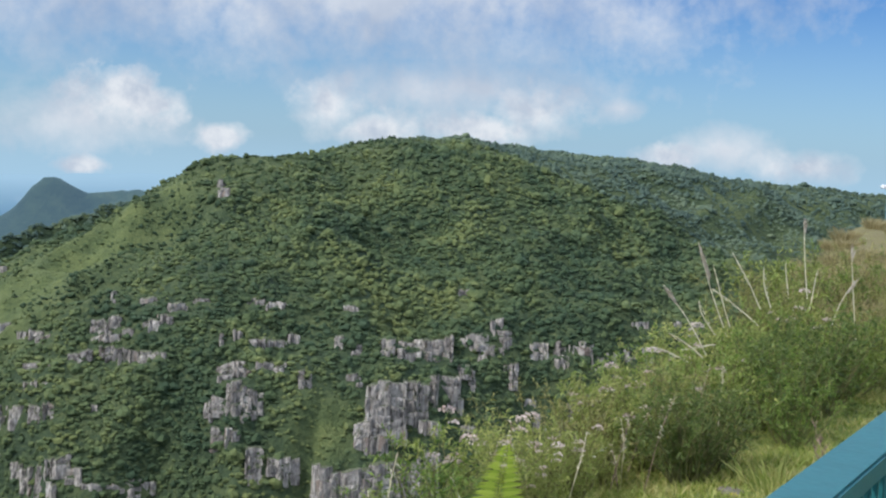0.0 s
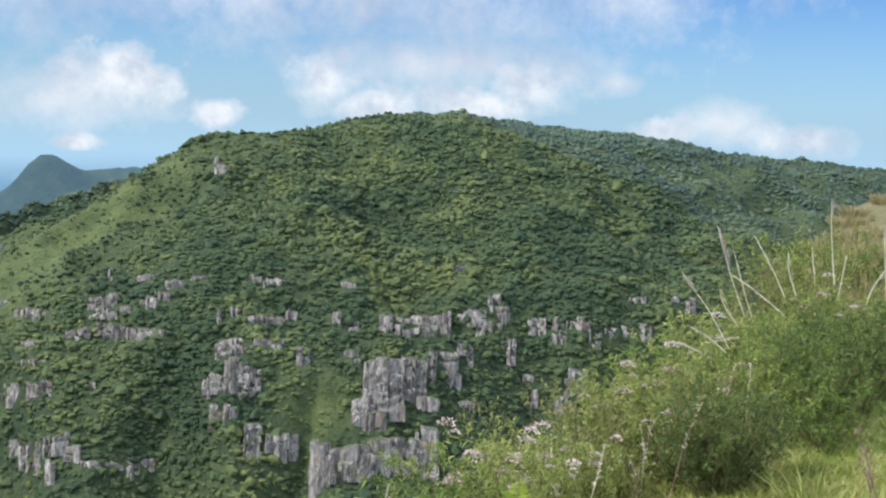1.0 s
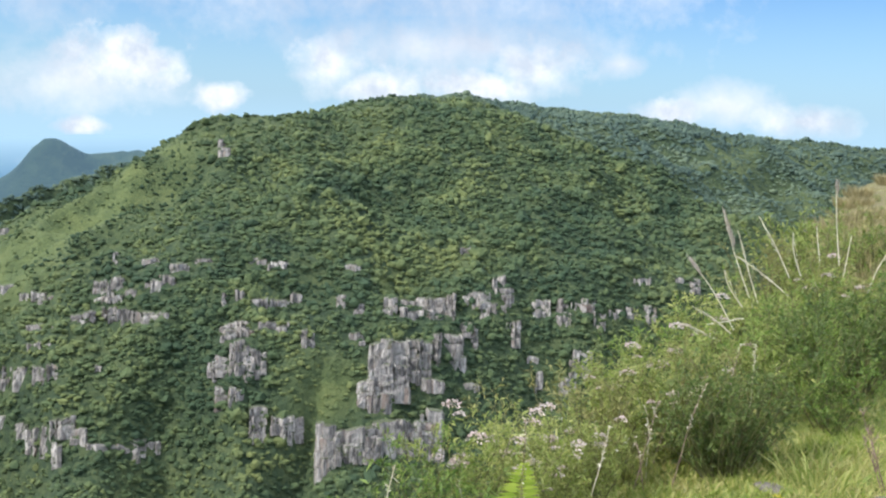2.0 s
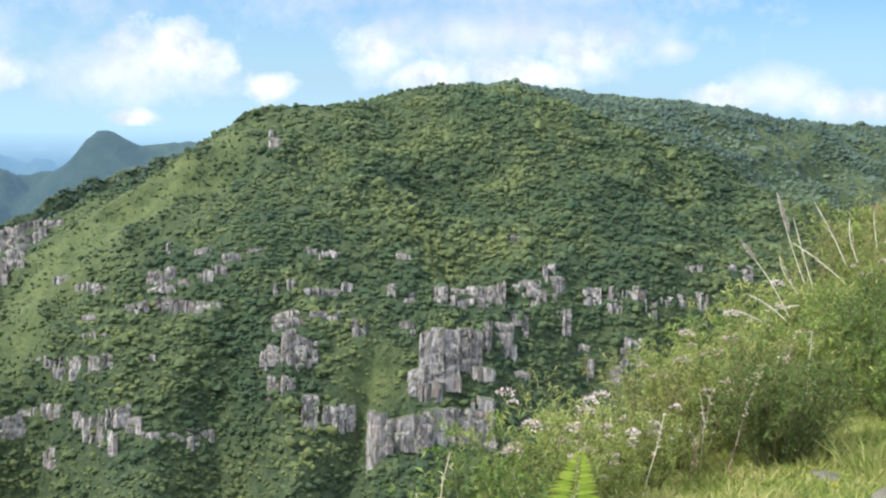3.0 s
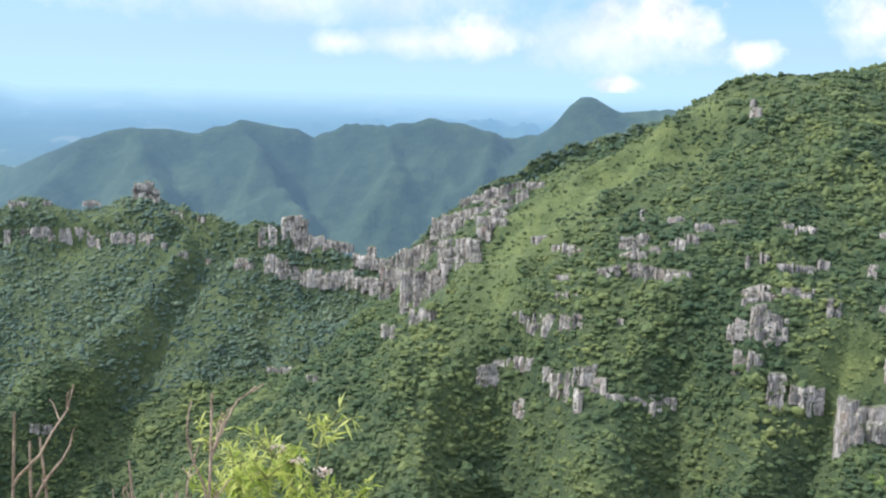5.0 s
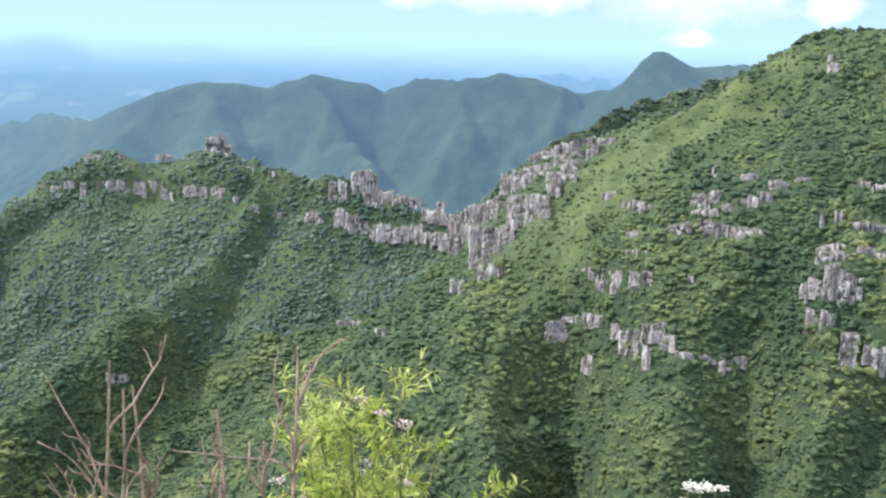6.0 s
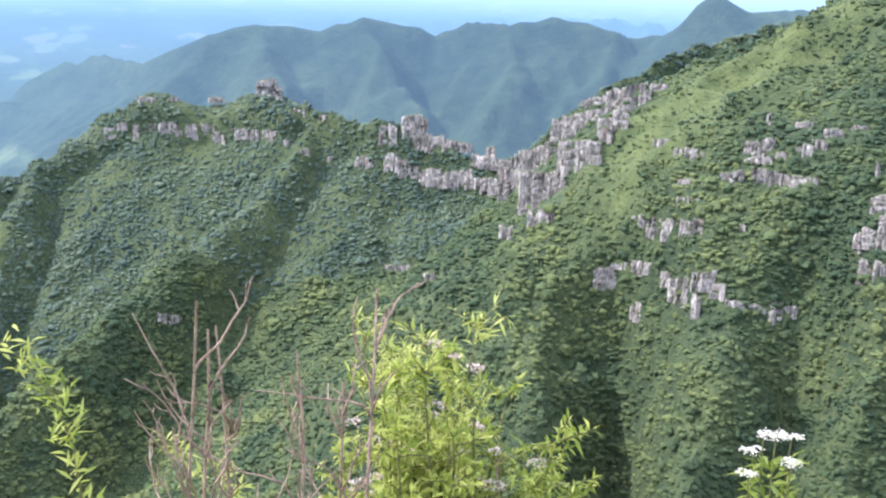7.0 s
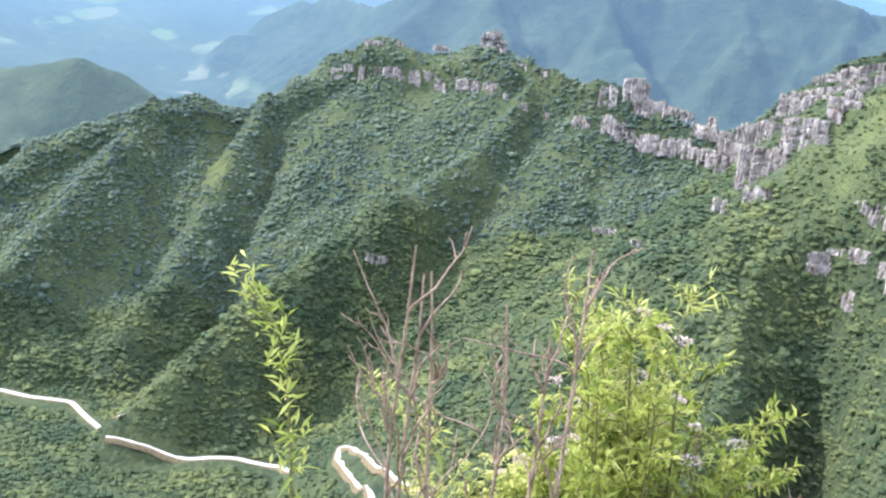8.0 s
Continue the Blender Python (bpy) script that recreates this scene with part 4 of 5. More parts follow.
def shrub(label, h, w, stems, leaf, mat, seed, flowers=0, petal=None, head=0.035, per=70, upright=0.9, name="shrub", tw=(0.10, 0.24), twigs=2, disc=None):
    """A bush of thin branching stems with leaves along its twigs."""
    g = np.random.default_rng(seed)
    ob = thing(name, label, "shrub")
    paths, base, way, tips = [], [], [], []
    for _ in range(stems):
        u, lean = g.uniform(0, 6.283), g.uniform(0.05, 1.0)
        d = np.array([math.cos(u) * lean * w / h, math.sin(u) * lean * w / h, upright])
        root, tall, wander = (0.05 * math.cos(u) * w, 0.05 * math.sin(u) * w, -0.12), h * g.uniform(0.7, 1.12), 0.13
        if disc:  # a clump of near upright stems, lower towards its rim
            q = math.sqrt(g.random())
            root, tall, wander = (disc * q * math.cos(u), disc * q * math.sin(u), -0.12), h * (1 - 0.36 * q * q) * g.uniform(0.74, 1.03), 0.06
        stem = bend(root, d, tall, 7, g, wander, 0.05)
        paths = [tapered(stem, 0.006 + 0.004 * h, 0.0018)]
        for j in range(2, 8):
            for _ in range(twigs):
                p = stem[j] if j == 7 else stem[j] + (stem[j + (j < 7)] - stem[j]) * g.random()
                v = g.standard_normal(3) * np.array([1, 1, 0.45]) + np.array([0, 0, 0.55])
                twig = bend(p, v, h * g.uniform(*tw), 3, g, 0.2, 0.1)
                paths.append(tapered(twig, 0.002, 0.001))
                q = np.array(twig)
                k = max(3, per // 12)
                t = g.uniform(0.1, 3, k)
                i = np.clip(t.astype(int), 0, 2)
                base.append(q[i] + (q[i + 1] - q[i]) * (t - i)[:, None])
                way.append((q[i + 1] - q[i]) / (h * 0.06) + 0.9 * g.standard_normal((k, 3)) + np.array([0, 0, 0.25]))
                tips.append(twig[-1])
        co, f = tubes(paths, 4)
        mesh_object("stem", co, f, M_STEM, parent=ob)
    base, way = np.concatenate(base), np.concatenate(way)
    size = leaf[0] * np.exp(g.normal(0, 0.25, len(base)))
    co, f = leaves_mesh(base, way, size, size * leaf[1], g)
    mesh_object("foliage", co, f, mat, parent=ob)
    tips = sorted(tips, key=lambda p: -p[2])
    pick = tips[:max(1, len(tips) // 3)]
    for k in range(flowers):
        p = pick[int(g.integers(0, len(pick)))]
        flower_head("flower_head", p + np.array([0, 0, 0.035]), head * g.uniform(0.7, 1.3), g, petal, ob)
    return ob


def on_ground(x, y):
    return float(height(np.array([x]), np.array([y]))[0])


def spot(az, d):
    a = radians(az)
    return -math.sin(a) * d, math.cos(a) * d


def rim_spot(az, d):
    """The same from the end of the walk, a step to the left."""
    x, y = spot(az, d)
    return x - 0.2, y - 0.11


def rim_plant(az, d, z, turn=0.0, scale=1.0):
    return Matrix.Translation((*rim_spot(az, d), z)) @ Matrix.Rotation(radians(turn), 4, "Z") @ Matrix.Scale(scale, 4)


def plant(ob, az, d, turn=0.0, scale=1.0, sink=0.0, z=None):
    x, y = spot(az, d)
    z = on_ground(x, y) if z is None else z
    return Matrix.Translation((x, y, z - sink)) @ Matrix.Rotation(radians(turn), 4, "Z") @ Matrix.Scale(scale, 4)


KINDS = [  # six kinds, repeated along the rim
    shrub("dense green rim shrub with narrow leaves", 0.85, 0.75, 22, (0.046, 0.24), M_DEEP, 1, per=150),
    shrub("green rim shrub with pale pink flower heads", 0.85, 0.7, 22, (0.048, 0.22), M_SHRUB, 2, 7, M_PINK, 0.055, per=150),
    shrub("rounded yellowish green shrub with small leaves", 0.75, 0.85, 24, (0.034, 0.30), M_SHRUB, 3, per=160),
    shrub("yellow-green rim shrub with white flower heads", 0.8, 0.7, 22, (0.048, 0.20), M_SHRUB, 4, 3, M_PETAL, 0.03, per=140),
    shrub("half-dry brownish olive shrub with fine leaves", 0.8, 0.7, 20, (0.036, 0.22), M_OLIVE, 6, per=130),
    shrub("rounded dark green bush with dense small leaves", 0.85, 0.62, 26, (0.034, 0.34), M_DARK, 7, per=160, tw=(0.08, 0.18)),
]
for k in KINDS:
    tagged(k, group="shrubs along the rim")


def shrubs():
    g = np.random.default_rng(12)
    # bearing, distance, height of the top over the lookout's ground, kind
    rim = [(3.2, 5.0, -0.05, 3), (1.4, 5.3, -0.02, 3), (-0.6, 5.6, 0.06, 0), (-2.2, 6.0, 0.04, 1), (-3.8, 6.4, 0.03, 1), (-5.4, 6.9, 0.10, 1),
           (-6.6, 7.3, 0.16, 3), (-7.6, 7.6, 0.12, 4), (-8.8, 8.0, 0.16, 1), (-9.8, 8.6, 0.16, 2), (-11.0, 8.8, 0.15, 1), (-12.0, 9.4, 0.28, 0),
           (-13.0, 10.0, 0.3, 1), (-14.2, 10.8, 0.34, 2), (-15.3, 11.6, 0.38, 0), (-16.2, 13.0, 0.55, 4), (-17.2, 15.0, 0.72, 2), (-18.4, 16.5, 0.78, 0)]
    row = [(-0.5, 4.9, -0.14, 3), (-2.6, 5.4, -0.16, 0), (-4.4, 5.9, -0.16, 4), (-6.2, 6.4, -0.12, 1), (-8.0, 6.9, -0.08, 1), (-9.6, 7.4, -0.02, 3), (-11.4, 8.0, 0.06, 2),
           (-12.8, 8.3, 0.16, 4), (-14.0, 8.7, 0.22, 2), (-15.2, 9.3, 0.34, 0), (-16.8, 9.9, 0.4, 0), (-18.4, 10.4, 0.44, 0), (-20.0, 11.0, 0.46, 0), (-21.6, 11.6, 0.4, 2),
           (-13.6, 7.6, 0.14, 5), (-14.5, 7.7, 0.20, 5), (-17.4, 9.4, 0.40, 5), (-18.6, 8.8, 0.3, 0), (-19.6, 10.2, 0.5, 5), (-17.6, 12.4, 0.42, 1), (-19.4, 13.4, 0.42, 3), (-21.4, 14.0, 0.4, 4), (-23.0, 12.8, 0.42, 0), (-19.8, 17.0, 0.75, 4), (-21.5, 17.0, 0.72, 0)]
    made = set()
    for az, d, top, k in rim + row:
        x, y = spot(az, d)
        z = on_ground(x, y)
        s = max(0.45, (top - z) / 0.85) * g.uniform(0.95, 1.08)
        m = plant(None, az, d, g.uniform(0, 360), s)
        if k in made:
            copy_thing(KINDS[k], m)
        else:
            KINDS[k].matrix_basis = m
            made.add(k)
    # low bushes scattered over the tawny rise beyond
    for _ in range(16):
        copy_thing(KINDS[int(g.integers(2, 5))], plant(None, g.uniform(-26, -17.2), g.uniform(15, 34), g.uniform(0, 360), g.uniform(0.22, 0.5)))


shrubs()
# the tall shrubs close in front of the lookout
near_shrub = shrub("tall fresh green shrub with narrow leaves and pale pink flowers", 1.42, 0.03, 74, (0.031, 0.23), M_LEAFY, 31, 34, M_PINK, 0.022, per=250, tw=(0.03, 0.075), twigs=4, name="shrub", disc=0.175)
near_shrub.matrix_basis = rim_plant(28.2, 2.95, -0.68, 40)
feather_shrub = shrub("slender bright green shrub with feathery upright shoots", 1.52, 0.03, 16, (0.040, 0.15), M_BRIGHT, 32, per=130, tw=(0.03, 0.07), twigs=4, name="shrub", disc=0.10)
feather_shrub.matrix_basis = rim_plant(29.8, 3.05, -0.66)
side_shrub = shrub("slim bright green shrub among bare twigs", 1.36, 0.03, 9, (0.040, 0.16), M_BRIGHT, 35, per=120, tw=(0.03, 0.07), twigs=3, name="shrub", disc=0.065)
side_shrub.matrix_basis = rim_plant(37.0, 3.0, -0.70)
blossom_shrub = shrub("shrub thick with pale yellow blossom", 0.96, 0.05, 20, (0.026, 0.3), M_BRIGHT, 33, 120, M_BLOSSOM, 0.017, per=90, tw=(0.05, 0.1), twigs=3, name="shrub", disc=0.085)
tagged(blossom_shrub, group="yellow blossom shrubs")
blossom_shrub.matrix_basis = rim_plant(35.4, 3.1, -0.66)
copy_thing(blossom_shrub, rim_plant(26.4, 2.9, -0.72, 130, 0.9))
copy_thing(blossom_shrub, rim_plant(32.2, 2.75, -0.78, 220, 0.9))


def fork(p, d, length, r, level, g):
    """A bare stem with side branches that curve upwards."""
    pts = bend(p, d, length, 10, g, 0.035 if level == 2 else 0.2, 0.02 if level == 2 else 0.09)
    paths = [tapered(pts, r, max(0.0014, r * 0.36))]
    if level:
        for _ in range(int(g.integers(7, 10)) if level == 2 else int(g.integers(2, 5))):
            i = int(g.integers(5, 10)) if level == 2 else int(g.integers(2, 9))
            u = g.uniform(0, 6.283)
            v = (pts[-1] - pts[0]) / length * 0.9 + 0.65 * np.array([math.cos(u), 0.6 * math.sin(u), 0.2])
            paths += fork(pts[i], v, length * (1.2 - 0.08 * i) * g.uniform(0.16, 0.40) * (1.0 if level == 2 else 0.8), max(0.0017, r * 0.46), level - 1, g)
    return paths


def bare_bush(label, d, stems, seed):
    """Leafless stems at the rim: bearing, height angle of the tip and sideways lean of each."""
    g = np.random.default_rng(seed)
    x, y = rim_spot(stems[0][0], d)
    ob = thing("bare_bush", label, "shrub", "bare bushes at the rim", (x, y, -0.5))
    for az, el, lean in stems:
        sx, sy = rim_spot(az, d)
        tall = (EYE - d * math.tan(radians(-el)) + 0.6) * 1.05
        co, f = tubes(fork((sx - x, sy - y, -0.1), (lean, 0.0, 1.0), tall, 0.0072, 2, g), 6)
        mesh_object("branch", co, f, M_TWIG, parent=ob)
    return ob


TWIG_L = "leafless bush of thin sunlit brown twigs"
bare_bush(TWIG_L, 2.55, [(40.4, -16.4, 0.0), (39.7, -18.4, 0.05)], 3)
bare_bush(TWIG_L, 2.6, [(37.9, -18.4, 0.03)], 8)
bare_bush("leafless bush of two short brown stems", 2.55, [(36.2, -20.6, 0.02), (35.2, -21.4, 0.04)], 11)
bare_bush(TWIG_L, 2.5, [(33.0, -18.0, -0.02)], 16)


def twig_bush(label, height_m, spread, stems, seed):
    """A low tuft of bare forking twigs."""
    g = np.random.default_rng(seed)
    ob = thing("bare_bush", label, "shrub", "bare bushes at the rim")
    for k in range(stems):
        u = 6.283 * (k + g.uniform(0, 0.6)) / stems
        co, f = tubes(fork((0.05 * math.cos(u), 0.05 * math.sin(u), -0.1), (math.cos(u) * spread, math.sin(u) * spread, 1.0), height_m * g.uniform(0.68, 0.95), 0.0055, 2, g), 5)
        mesh_object("branch", co, f, M_TWIG, parent=ob)
    return ob


b = twig_bush("low leafless twig at the foot of a shrub", 0.5, 0.5, 3, 22)
b.matrix_basis = rim_plant(23.9, 2.85, 0.0)


def bamboo():
    """One thin arching cane with tufts of narrow leaves at its knots."""
    g = np.random.default_rng(5)
    ob = thing("bamboo_cane", "thin arching cane with tufts of bright green leaves", "bamboo", at=(*rim_spot(45.6, 2.7), -0.64))
    pts = [np.array(p) for p in ((0.02, 0, -0.2), (0.0, 0, 0.25), (-0.005, 0, 0.6), (-0.02, 0, 0.9), (-0.05, 0.0, 1.1), (-0.10, -0.01, 1.22), (-0.18, -0.04, 1.31))]
    co, f = tubes([tapered(pts, 0.006, 0.002)], 6)
    mesh_object("cane", co, f, M_STEM, parent=ob)
    for k in np.linspace(0.22, 0.995, 13):
        i = min(int(k * 6), 5)
        p = pts[i] + (pts[i + 1] - pts[i]) * (k * 6 - i)
        n = int(g.integers(14, 26))
        w = g.standard_normal((n, 3)) * np.array([0.8, 0.8, 0.5]) + np.array([0.15, 0, 0.75])
        base = np.repeat(p[None], n, 0) + 0.02 * g.standard_normal((n, 3))
        co, f = leaves_mesh(base, w, g.uniform(0.03, 0.072, n), 0.0095, g)
        mesh_object("leaf_tuft", co, f, M_LEAFY, parent=ob)["kind"] = "stuff"


bamboo()


def white_flower():
    g = np.random.default_rng(9)
    ob = thing("flowering_plant", "slender plant topped by flat white flower clusters", "flower", at=(*rim_spot(12.4, 2.7), -0.45))
    top = 1.6 - 2.7 * math.tan(radians(21.3)) + 0.45
    paths, base, way = [], [], []
    for dx, dy, dz in ((0, 0, 0), (0.03, 0.02, -0.005), (-0.03, 0.01, -0.01), (-0.055, 0.03, -0.06), (0.045, -0.02, -0.05), (-0.05, -0.01, -0.10)):
        tip = np.array([dx, dy, top + dz])
        path = [np.array([dx * 0.2, dy * 0.2, -0.1]), np.array([dx * 0.4, dy * 0.3, 0.4]), tip]
        paths.append(tapered(path, 0.005, 0.002))
        for _ in range(3):
            flower_head("flower_head", tip + np.array([*g.uniform(-0.014, 0.014, 2), 0.002]), 0.015, g, M_PETAL, ob, 40)
        t = g.uniform(0.15, 0.93, 60)
        base.append(path[1] + (tip - path[1]) * t[:, None])
        way.append(g.standard_normal((60, 3)) * np.array([1, 1, 0.4]) + np.array([0, 0, 0.3]))
    for q in paths:
        co, f = tubes([q], 5)
        mesh_object("stem", co, f, M_STEM, parent=ob)
    base, way = np.concatenate(base), np.concatenate(way)
    co, f = leaves_mesh(base, way, g.uniform(0.035, 0.065, len(base)), 0.013, g)
    mesh_object("foliage", co, f, M_LEAFY, parent=ob)


white_flower()


def fern():
    """Upright fronds with rows of toothed leaflets."""
    g = np.random.default_rng(14)
    ob = thing("fern", "bright yellow-green fern frond standing in the grass", "fern", at=(*spot(-3.95, 4.2), -0.56))
    for lean, size, turn in ((0.06, 1.0, 0.2), (0.5, 0.62, 5.2)):
        spine = [np.array([math.cos(turn) * lean * s * s, math.sin(turn) * lean * s * s, 0.93 * size * s]) for s in np.linspace(0, 1, 12)]
        paths = [tapered(spine, 0.004, 0.001)]
        base, way, length = [], [], []
        for k in np.linspace(0.40, 0.995, 44):
            i = min(int(k * 11), 10)
            p = spine[i] + (spine[i + 1] - spine[i]) * (k * 11 - i)
            reach = 0.28 * size * (1.01 - k) ** 0.62
            for s in (-1, 1):
                base.append(p)
                way.append(np.array([s * 0.95, 0.10 * s, 0.30 + 0.05 * g.standard_normal()]))
                length.append(reach)
        co, f = tubes(paths, 4)
        mesh_object("frond_stem", co, f, M_FERN, parent=ob)
        base, way, length = np.array(base), np.array(way), np.array(length)
        co, f = leaves_mesh(base, way, length, 0.010 + 0.075 * length, g, 0.1, 0.16, (0.15, -1.0, 0.2))
        mesh_object("frond", co, f, M_FERN, parent=ob)


fern()


def stalk(az0, el0, az1, el1, d, plume=0.0, seed=0):
    """A dry pampas stalk from foot to tip; plume: the length of the feathery head."""
    g = np.random.default_rng(seed + 100)
    foot, tip = np.array(P(az0, el0, d)), np.array(P(az1, el1, d))
    ob = thing("pampas_stalk", "dry straw-coloured pampas grass stalk with a feathery head" if plume else "dry pale straw stalk leaning over the shrubs", "grass", "dry grass stalks", tuple(foot))
    way = tip - foot
    side = np.array([0.012 * g.standard_normal(), 0.0, 0.01])
    pts = [way * s + side * math.sin(3.14 * s) for s in np.linspace(-0.15, 1, 9)]
    co, f = tubes([tapered(pts, 0.0058, 0.0032)], 5)
    mesh_object("stem", co, f, M_STRAW, parent=ob)
    n = int(16 + 700 * plume)
    t = 1 - (plume if plume else 0.35) / np.linalg.norm(way) * g.random(n) ** 0.8
    base = way * t[:, None]
    w = way / np.linalg.norm(way) + 0.10 * g.standard_normal((n, 3)) + (np.array([0.16, 0, -0.1]) if plume else 0)
    co, f = leaves_mesh(base, w, g.uniform(0.05, 0.13, n) * (1.0 if plume else 0.5), 0.007, g)
    mesh_object("plume", co, f, M_PLUME if plume else M_STRAW, parent=ob)


# bearing and height angle of foot and tip, distance, length of the head
for k, s in enumerate([(-14.63, -8.0, -13.33, -4.45, 11.0, 0.30), (-14.92, -7.9, -14.03, -5.2, 11.0, 0.0), (-16.18, -6.7, -14.86, -4.4, 11.0, 0.0), (-13.84, -9.2, -12.08, -6.7, 9.6, 0.12),
                       (-13.84, -9.2, -14.5, -9.05, 9.6, 0.0), (-13.01, -9.95, -11.47, -9.4, 9.2, 0.0), (-13.74, -9.6, -12.14, -8.65, 9.4, 0.0), (-16.07, -7.65, -14.04, -6.25, 10.5, 0.0)]):
    stalk(*s, seed=k)
for k, s in enumerate([(-18.4, -5.9, -18.1, -2.9, 11.5, 0.1), (-17.55, -5.8, -17.4, -4.8, 11.0, 0.0), (-16.75, -6.7, -16.4, -5.1, 11.0, 0.0), (-19.8, -7.3, -20.5, -5.6, 11.0, 0.1),
                       (-20.8, -7.6, -20.4, -4.0, 11.0, 0.1), (-14.2, -8.3, -13.5, -6.9, 10.0, 0.0), (-18.7, -6.6, -18.9, -5.0, 11.0, 0.0)]):
    stalk(*s, seed=20 + k)


def tussock(label, blades, h, mat, seed, group):
    g = np.random.default_rng(seed)
    ob = thing("grass_tussock", label, "grass", group)
    u, q = g.uniform(0, 6.283, blades), 0.22 * np.sqrt(g.random(blades))
    base = np.stack([q * np.cos(u), q * np.sin(u), np.full(blades, -0.03)], -1)
    way = np.stack([np.cos(u) * g.uniform(0.1, 0.8, blades), np.sin(u) * g.uniform(0.1, 0.8, blades), np.ones(blades)], -1)
    co, f = leaves_mesh(base, way, h * g.uniform(0.5, 1.1, blades), 0.014, g, 0.3, 0.25)
    mesh_object("blade_tuft", co, f, mat, parent=ob)
    return ob


dry = tussock("tuft of dry tawny grass on the rise", 260, 0.5, M_DRY, 1, "dry grass tufts")
g0 = np.random.default_rng(77)
for k in range(80):
    m = plant(None, g0.uniform(-30, -17.4), g0.uniform(15, 27), g0.uniform(0, 360), g0.uniform(0.8, 1.5))
    if k == 0:
        dry.matrix_basis = m
    else:
        copy_thing(dry, m)
for k in range(60):
    copy_thing(dry, plant(None, g0.uniform(-31, -17.8), g0.uniform(24, 52), g0.uniform(0, 360), g0.uniform(0.7, 1.3)))
yucca = tussock("rosette of stiff grey-green sword leaves in the grass", 60, 0.42, M_SHRUB, 2, "")
yucca.matrix_basis = plant(None, -18.3, 7.4, 0, 0.9)


def grass():
    """Short meadow grass, denser close to the lookout."""
    g = np.random.default_rng(3)
    n = 150000
    az, d = g.uniform(-33, 8, n), 2.6 * (13 / 2.6) ** g.random(n)
    a = np.radians(az)
    x, y = -np.sin(a) * d, np.cos(a) * d
    inside = y < np.interp(x, RIM_X, RIM_Y) + 0.4
    x, y = x[inside], y[inside]
    n = len(x)
    tuft = fbm(x * 1.3, y * 1.3, 3, 71)
    z = height(x, y)
    length = np.clip(0.050 + 0.08 * tuft + 0.022 * g.standard_normal(n), 0.012, 0.16)
    u = g.uniform(0, 6.283, n)
    wide = (0.003 + 0.0006 * np.hypot(x, y)) * g.uniform(0.7, 1.3, n)
    foot = np.stack([x, y, z - 0.01], -1)
    side = np.stack([np.cos(u) * wide, np.sin(u) * wide, 0 * u], -1)
    tip = foot + np.stack([g.normal(0, 0.8, n), g.normal(0, 0.8, n), np.ones(n)], -1) * length[:, None]
    co = np.stack([foot - side, foot + side, tip], 1).reshape(-1, 3)
    f = np.arange(3 * n).reshape(-1, 3)
    tagged(mesh_object("meadow_grass", co, f, M_GRASS), "short green meadow grass mixed with dry blades", "grass", kind="stuff")


grass()

# ---- small things on the meadow ----
M_STONE = plain_material("stone", (0.09, 0.08, 0.062), (0.20, 0.18, 0.145), 0.85, 6.0, 0.2, 0.02)
M_TEAL = plain_material("teal_paint", (0.010, 0.085, 0.100), (0.016, 0.115, 0.130), 0.55, 9.0, 0.25, 0.002)
M_WHITE = plain_material("white_plastic", (0.70, 0.70, 0.72), (0.82, 0.82, 0.83), 0.5, 20.0)
M_LAMP = plain_material("lamp_metal", (0.06, 0.12, 0.13), (0.10, 0.17, 0.18), 0.5, 9.0)


def stone(az, d, size, seed):
    g = np.random.default_rng(seed)
    v, f = ball(3)
    bump = 1 + 0.22 * np.array([noise.noise(Vector(q) * 1.4 + Vector((seed, 0, 0))) for q in v]) + 0.03 * g.standard_normal(len(v))
    co = v * bump[:, None] * np.array([size, size * 0.7, size * 0.3])
    ob = mesh_object("stone", co, f, M_STONE)
    x, y = spot(az, d)
    ob.location, ob.rotation_euler = (x, y, on_ground(x, y) - size * 0.06), (0, 0, g.uniform(0, 6))
    tagged(ob, "flat weathered grey-brown stone bedded in the meadow grass", "stone", "stones in the grass")


for k, s in enumerate([(-16.2, 7.3, 0.12), (-18.9, 7.0, 0.16), (-19.6, 5.9, 0.08), (-14.4, 6.6, 0.07), (-21.5, 7.2, 0.14), (-17.6, 5.6, 0.05)]):
    stone(*s, k + 1)


def box(sx, sy, sz, bevel, mat, name, parent, m):
    bm = bmesh.new()
    bmesh.ops.create_cube(bm, size=1.0, matrix=Matrix.Diagonal((sx, sy, sz, 1)))
    bmesh.ops.bevel(bm, geom=bm.edges, offset=bevel, segments=2, affect="EDGES")
    me = bpy.data.meshes.new(name)
    bm.to_mesh(me)
    bm.free()
    me.materials.append(mat)
    ob = new(name, me)
    ob.parent = parent
    ob.matrix_local = m
    return ob


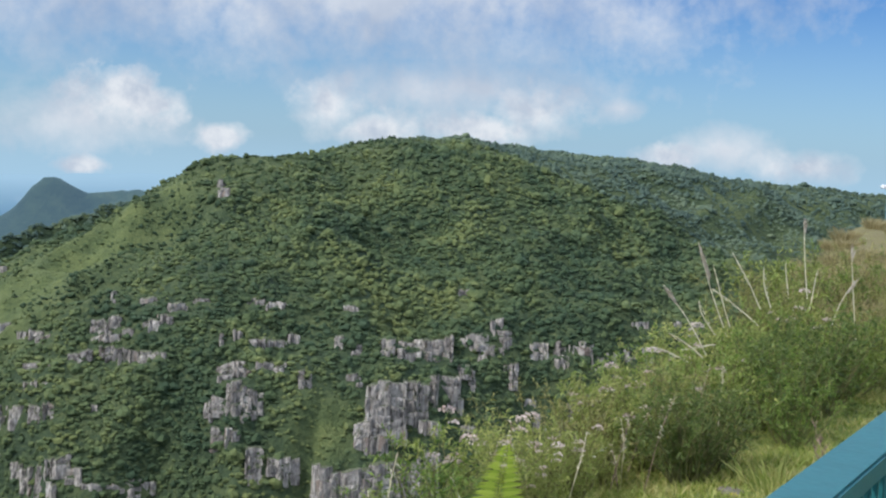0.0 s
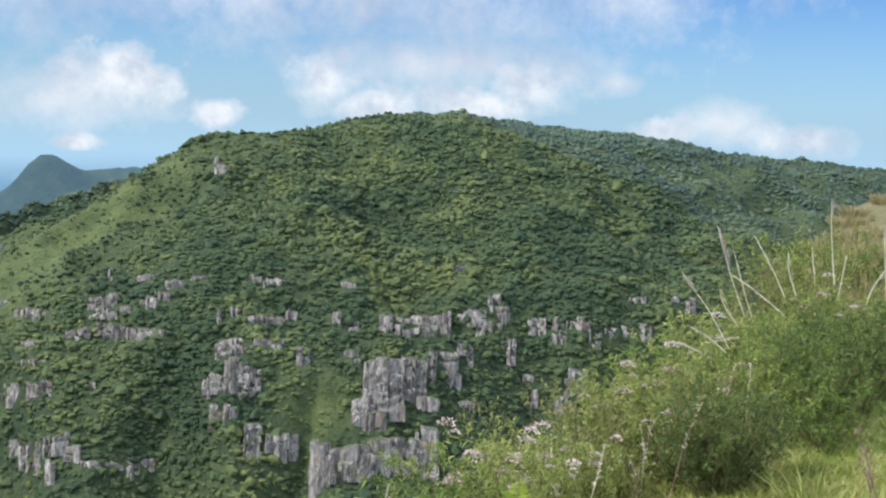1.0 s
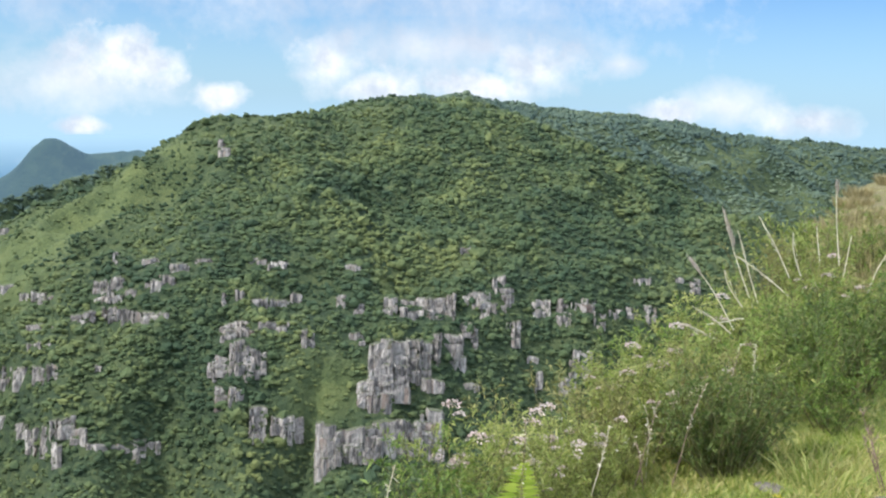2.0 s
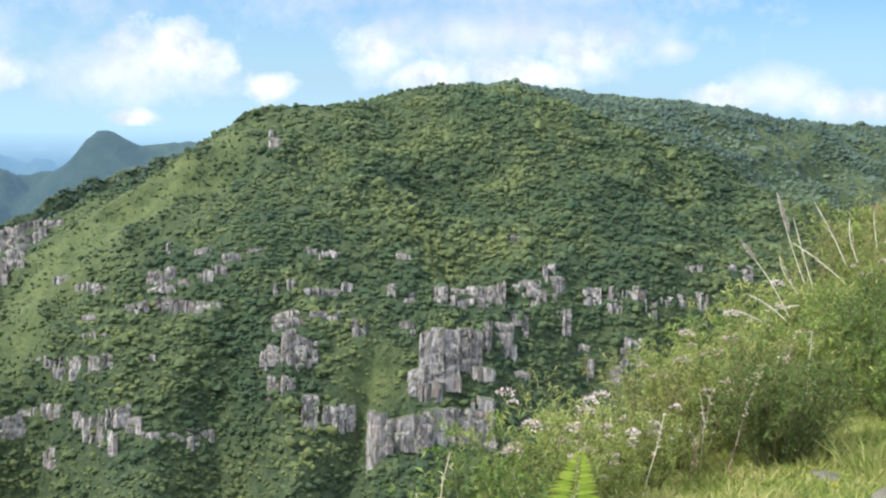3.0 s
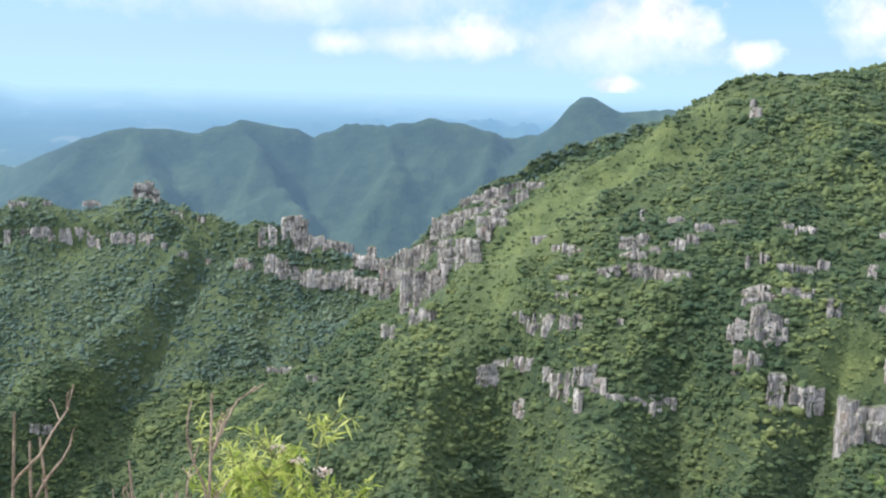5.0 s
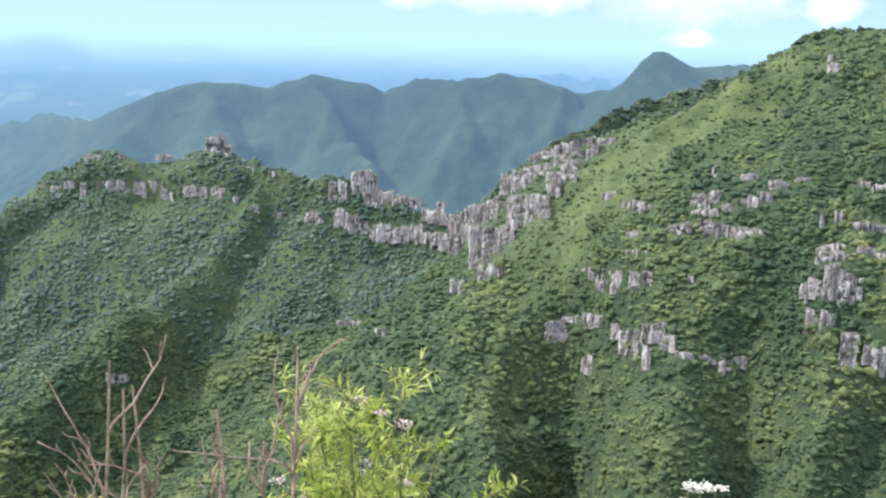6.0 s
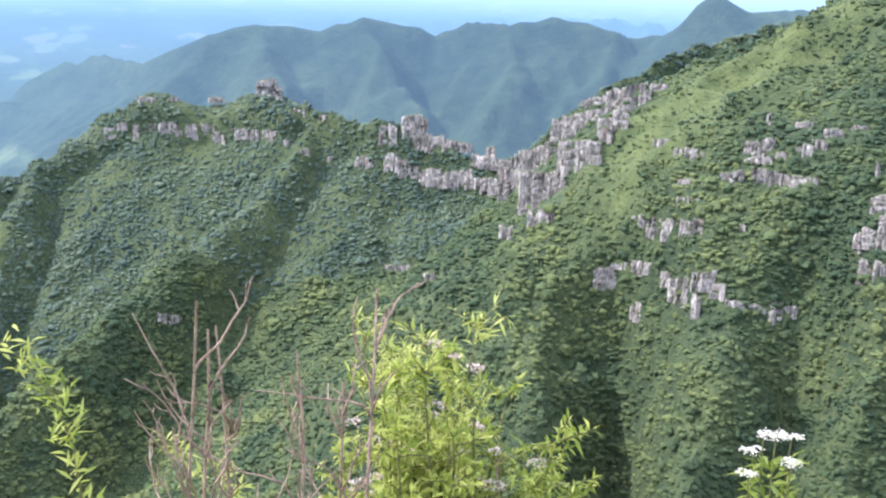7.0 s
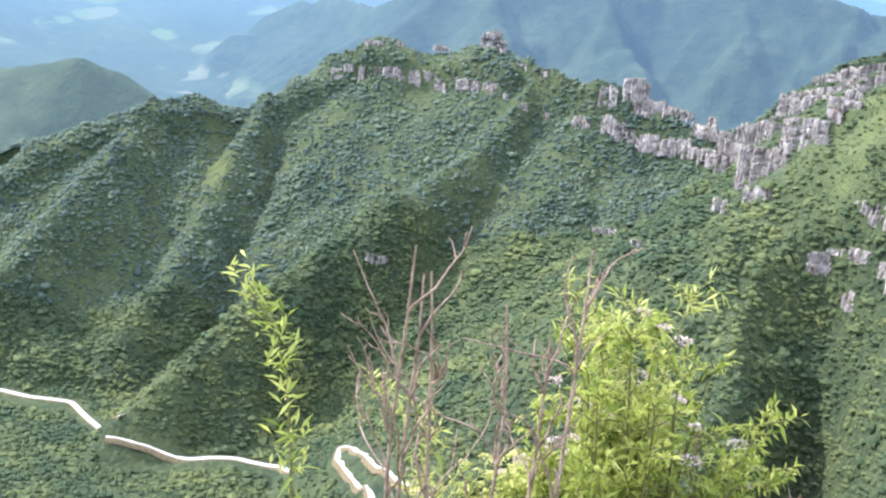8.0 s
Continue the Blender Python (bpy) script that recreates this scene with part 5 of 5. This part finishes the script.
def railing():
    """The lookout's painted metal railing."""
    p0, p1, z = np.array([0.42, 0.86]), np.array([1.9, 3.24]), 1.0
    yaw = math.atan2(*(p1 - p0)[::-1])
    L = float(np.hypot(*(p1 - p0)))
    ob = thing("railing", "teal painted metal railing at the edge of the lookout", "railing")
    ob.matrix_basis = Matrix.Translation((*p0, 0)) @ Matrix.Rotation(yaw, 4, "Z")
    box(L, 0.11, 0.05, 0.006, M_TEAL, "top_rail", ob, Matrix.Translation((L / 2, 0, z - 0.025)))
    box(L, 0.04, 0.04, 0.005, M_TEAL, "bottom_rail", ob, Matrix.Translation((L / 2, 0, 0.05)))
    for x in (0.03, L - 0.03):
        box(0.06, 0.06, z + 0.55, 0.006, M_TEAL, "post", ob, Matrix.Translation((x, 0, (z - 0.05) / 2 - 0.3)))
    for k in range(int(L / 0.075)):
        box(0.014, 0.014, z - 0.11, 0.003, M_TEAL, "baluster", ob, Matrix.Translation((0.1 + 0.075 * k, 0, z / 2)))


railing()


def lamp_post(az, d, top):
    x, y = spot(az, d)
    z = on_ground(x, y)
    ob = thing("street_lamp", "slim dark green lamp post with a white lamp head", "street lamp", "lamp posts beyond the meadow", (x, y, z))
    h = top - z
    co, f = tubes([tapered([np.array([0, 0, -0.3]), np.array([0, 0, h])], 0.06, 0.04)], 8)
    mesh_object("post", co, f, M_LAMP, parent=ob)
    box(0.5, 0.3, 0.14, 0.04, M_WHITE, "lamp_head", ob, Matrix.Translation((0, 0, h + 0.05)))


lamp_post(-20.6, 46, 1.6 - 46 * math.tan(radians(0.85)))
lamp_post(-24.1, 46, 1.6 - 46 * math.tan(radians(1.1)))
dead = twig_bush("small dead brown bush on a bare patch", 0.7, 0.5, 7, 41)
dead.matrix_basis = plant(None, -21.6, 7.4, 0, 0.9)


def plastic_bag(az, d):
    """A crumpled bag caught in the grass."""
    v, f = ball(4)
    fold = np.array([noise.noise(Vector(q) * 2.6) + 0.6 * noise.noise(Vector(q) * 6.0) for q in v])
    co = v * (1 + 0.45 * fold)[:, None] * np.array([0.055, 0.04, 0.045])
    x, y = spot(az, d)
    ob = mesh_object("plastic_bag", co, f, M_WHITE, smooth=False)
    ob.location = (x, y, on_ground(x, y) + 0.03)
    tagged(ob, "small crumpled white plastic bag lying in the meadow grass", "bag")


plastic_bag(-23.6, 8.6)


def yellow_flower(az, d, seed):
    """A thin stalk with a few yellow petals."""
    g = np.random.default_rng(seed)
    x, y = spot(az, d)
    ob = thing("yellow_flower", "small yellow meadow flower on a thin stalk", "flower", "yellow flowers in the meadow", (x, y, on_ground(x, y)))
    h = g.uniform(0.10, 0.2)
    co, f = tubes([tapered([np.zeros(3), np.array([0.01, 0, h / 2]), np.array([0.0, 0.01, h])], 0.002, 0.0015)], 5)
    mesh_object("stalk", co, f, M_STEM, parent=ob)
    flower_head("flower_head", (0, 0.01, h), 0.018, g, M_YELLOW, ob, 30)


M_YELLOW = leaf_material("yellow_petals", (0.55, 0.42, 0.02), (0.70, 0.55, 0.03), (0.80, 0.68, 0.06), 0.3)
for k, (az, d) in enumerate([(-8.6, 4.6), (-7.2, 4.9), (-9.4, 5.2), (-13.0, 6.0), (-16.5, 6.5), (-18.2, 5.5)]):
    yellow_flower(az, d, k)


def rim_weeds():
    """Dry seed stalks and single tall blades between the shrubs."""
    g = np.random.default_rng(19)
    for k in range(26):
        az, d = g.uniform(-16, 2), 0.0
        d = float(np.interp(az, [-16, -12, -8, -4, 2], [9.0, 7.6, 6.4, 5.4, 4.6])) + g.uniform(-0.2, 0.8)
        x, y = spot(az, d)
        z = on_ground(x, y)
        h = g.uniform(0.35, 0.75)
        ob = thing("weed_stalk", "thin dry brown weed stalk standing among the shrubs", "weed", "weed stalks on the rim", (x, y, z))
        pts = bend((0, 0, -0.03), (g.normal(0, 0.15), g.normal(0, 0.15), 1), h, 6, g, 0.06)
        co, f = tubes([tapered(pts, 0.004, 0.002)], 4)
        mesh_object("stalk", co, f, M_STRAW if k % 2 else M_TWIG, parent=ob)
        n = 26
        t = g.uniform(0.55, 1, n) * 5.99
        i = t.astype(int)
        q = np.array(pts)
        co, f = leaves_mesh(q[i] + (q[i + 1] - q[i]) * (t - i)[:, None], g.standard_normal((n, 3)) + np.array([0, 0, 0.8]), g.uniform(0.015, 0.04, n), 0.006, g)
        mesh_object("seed_head", co, f, M_STRAW, parent=ob)["kind"] = "stuff"


rim_weeds()
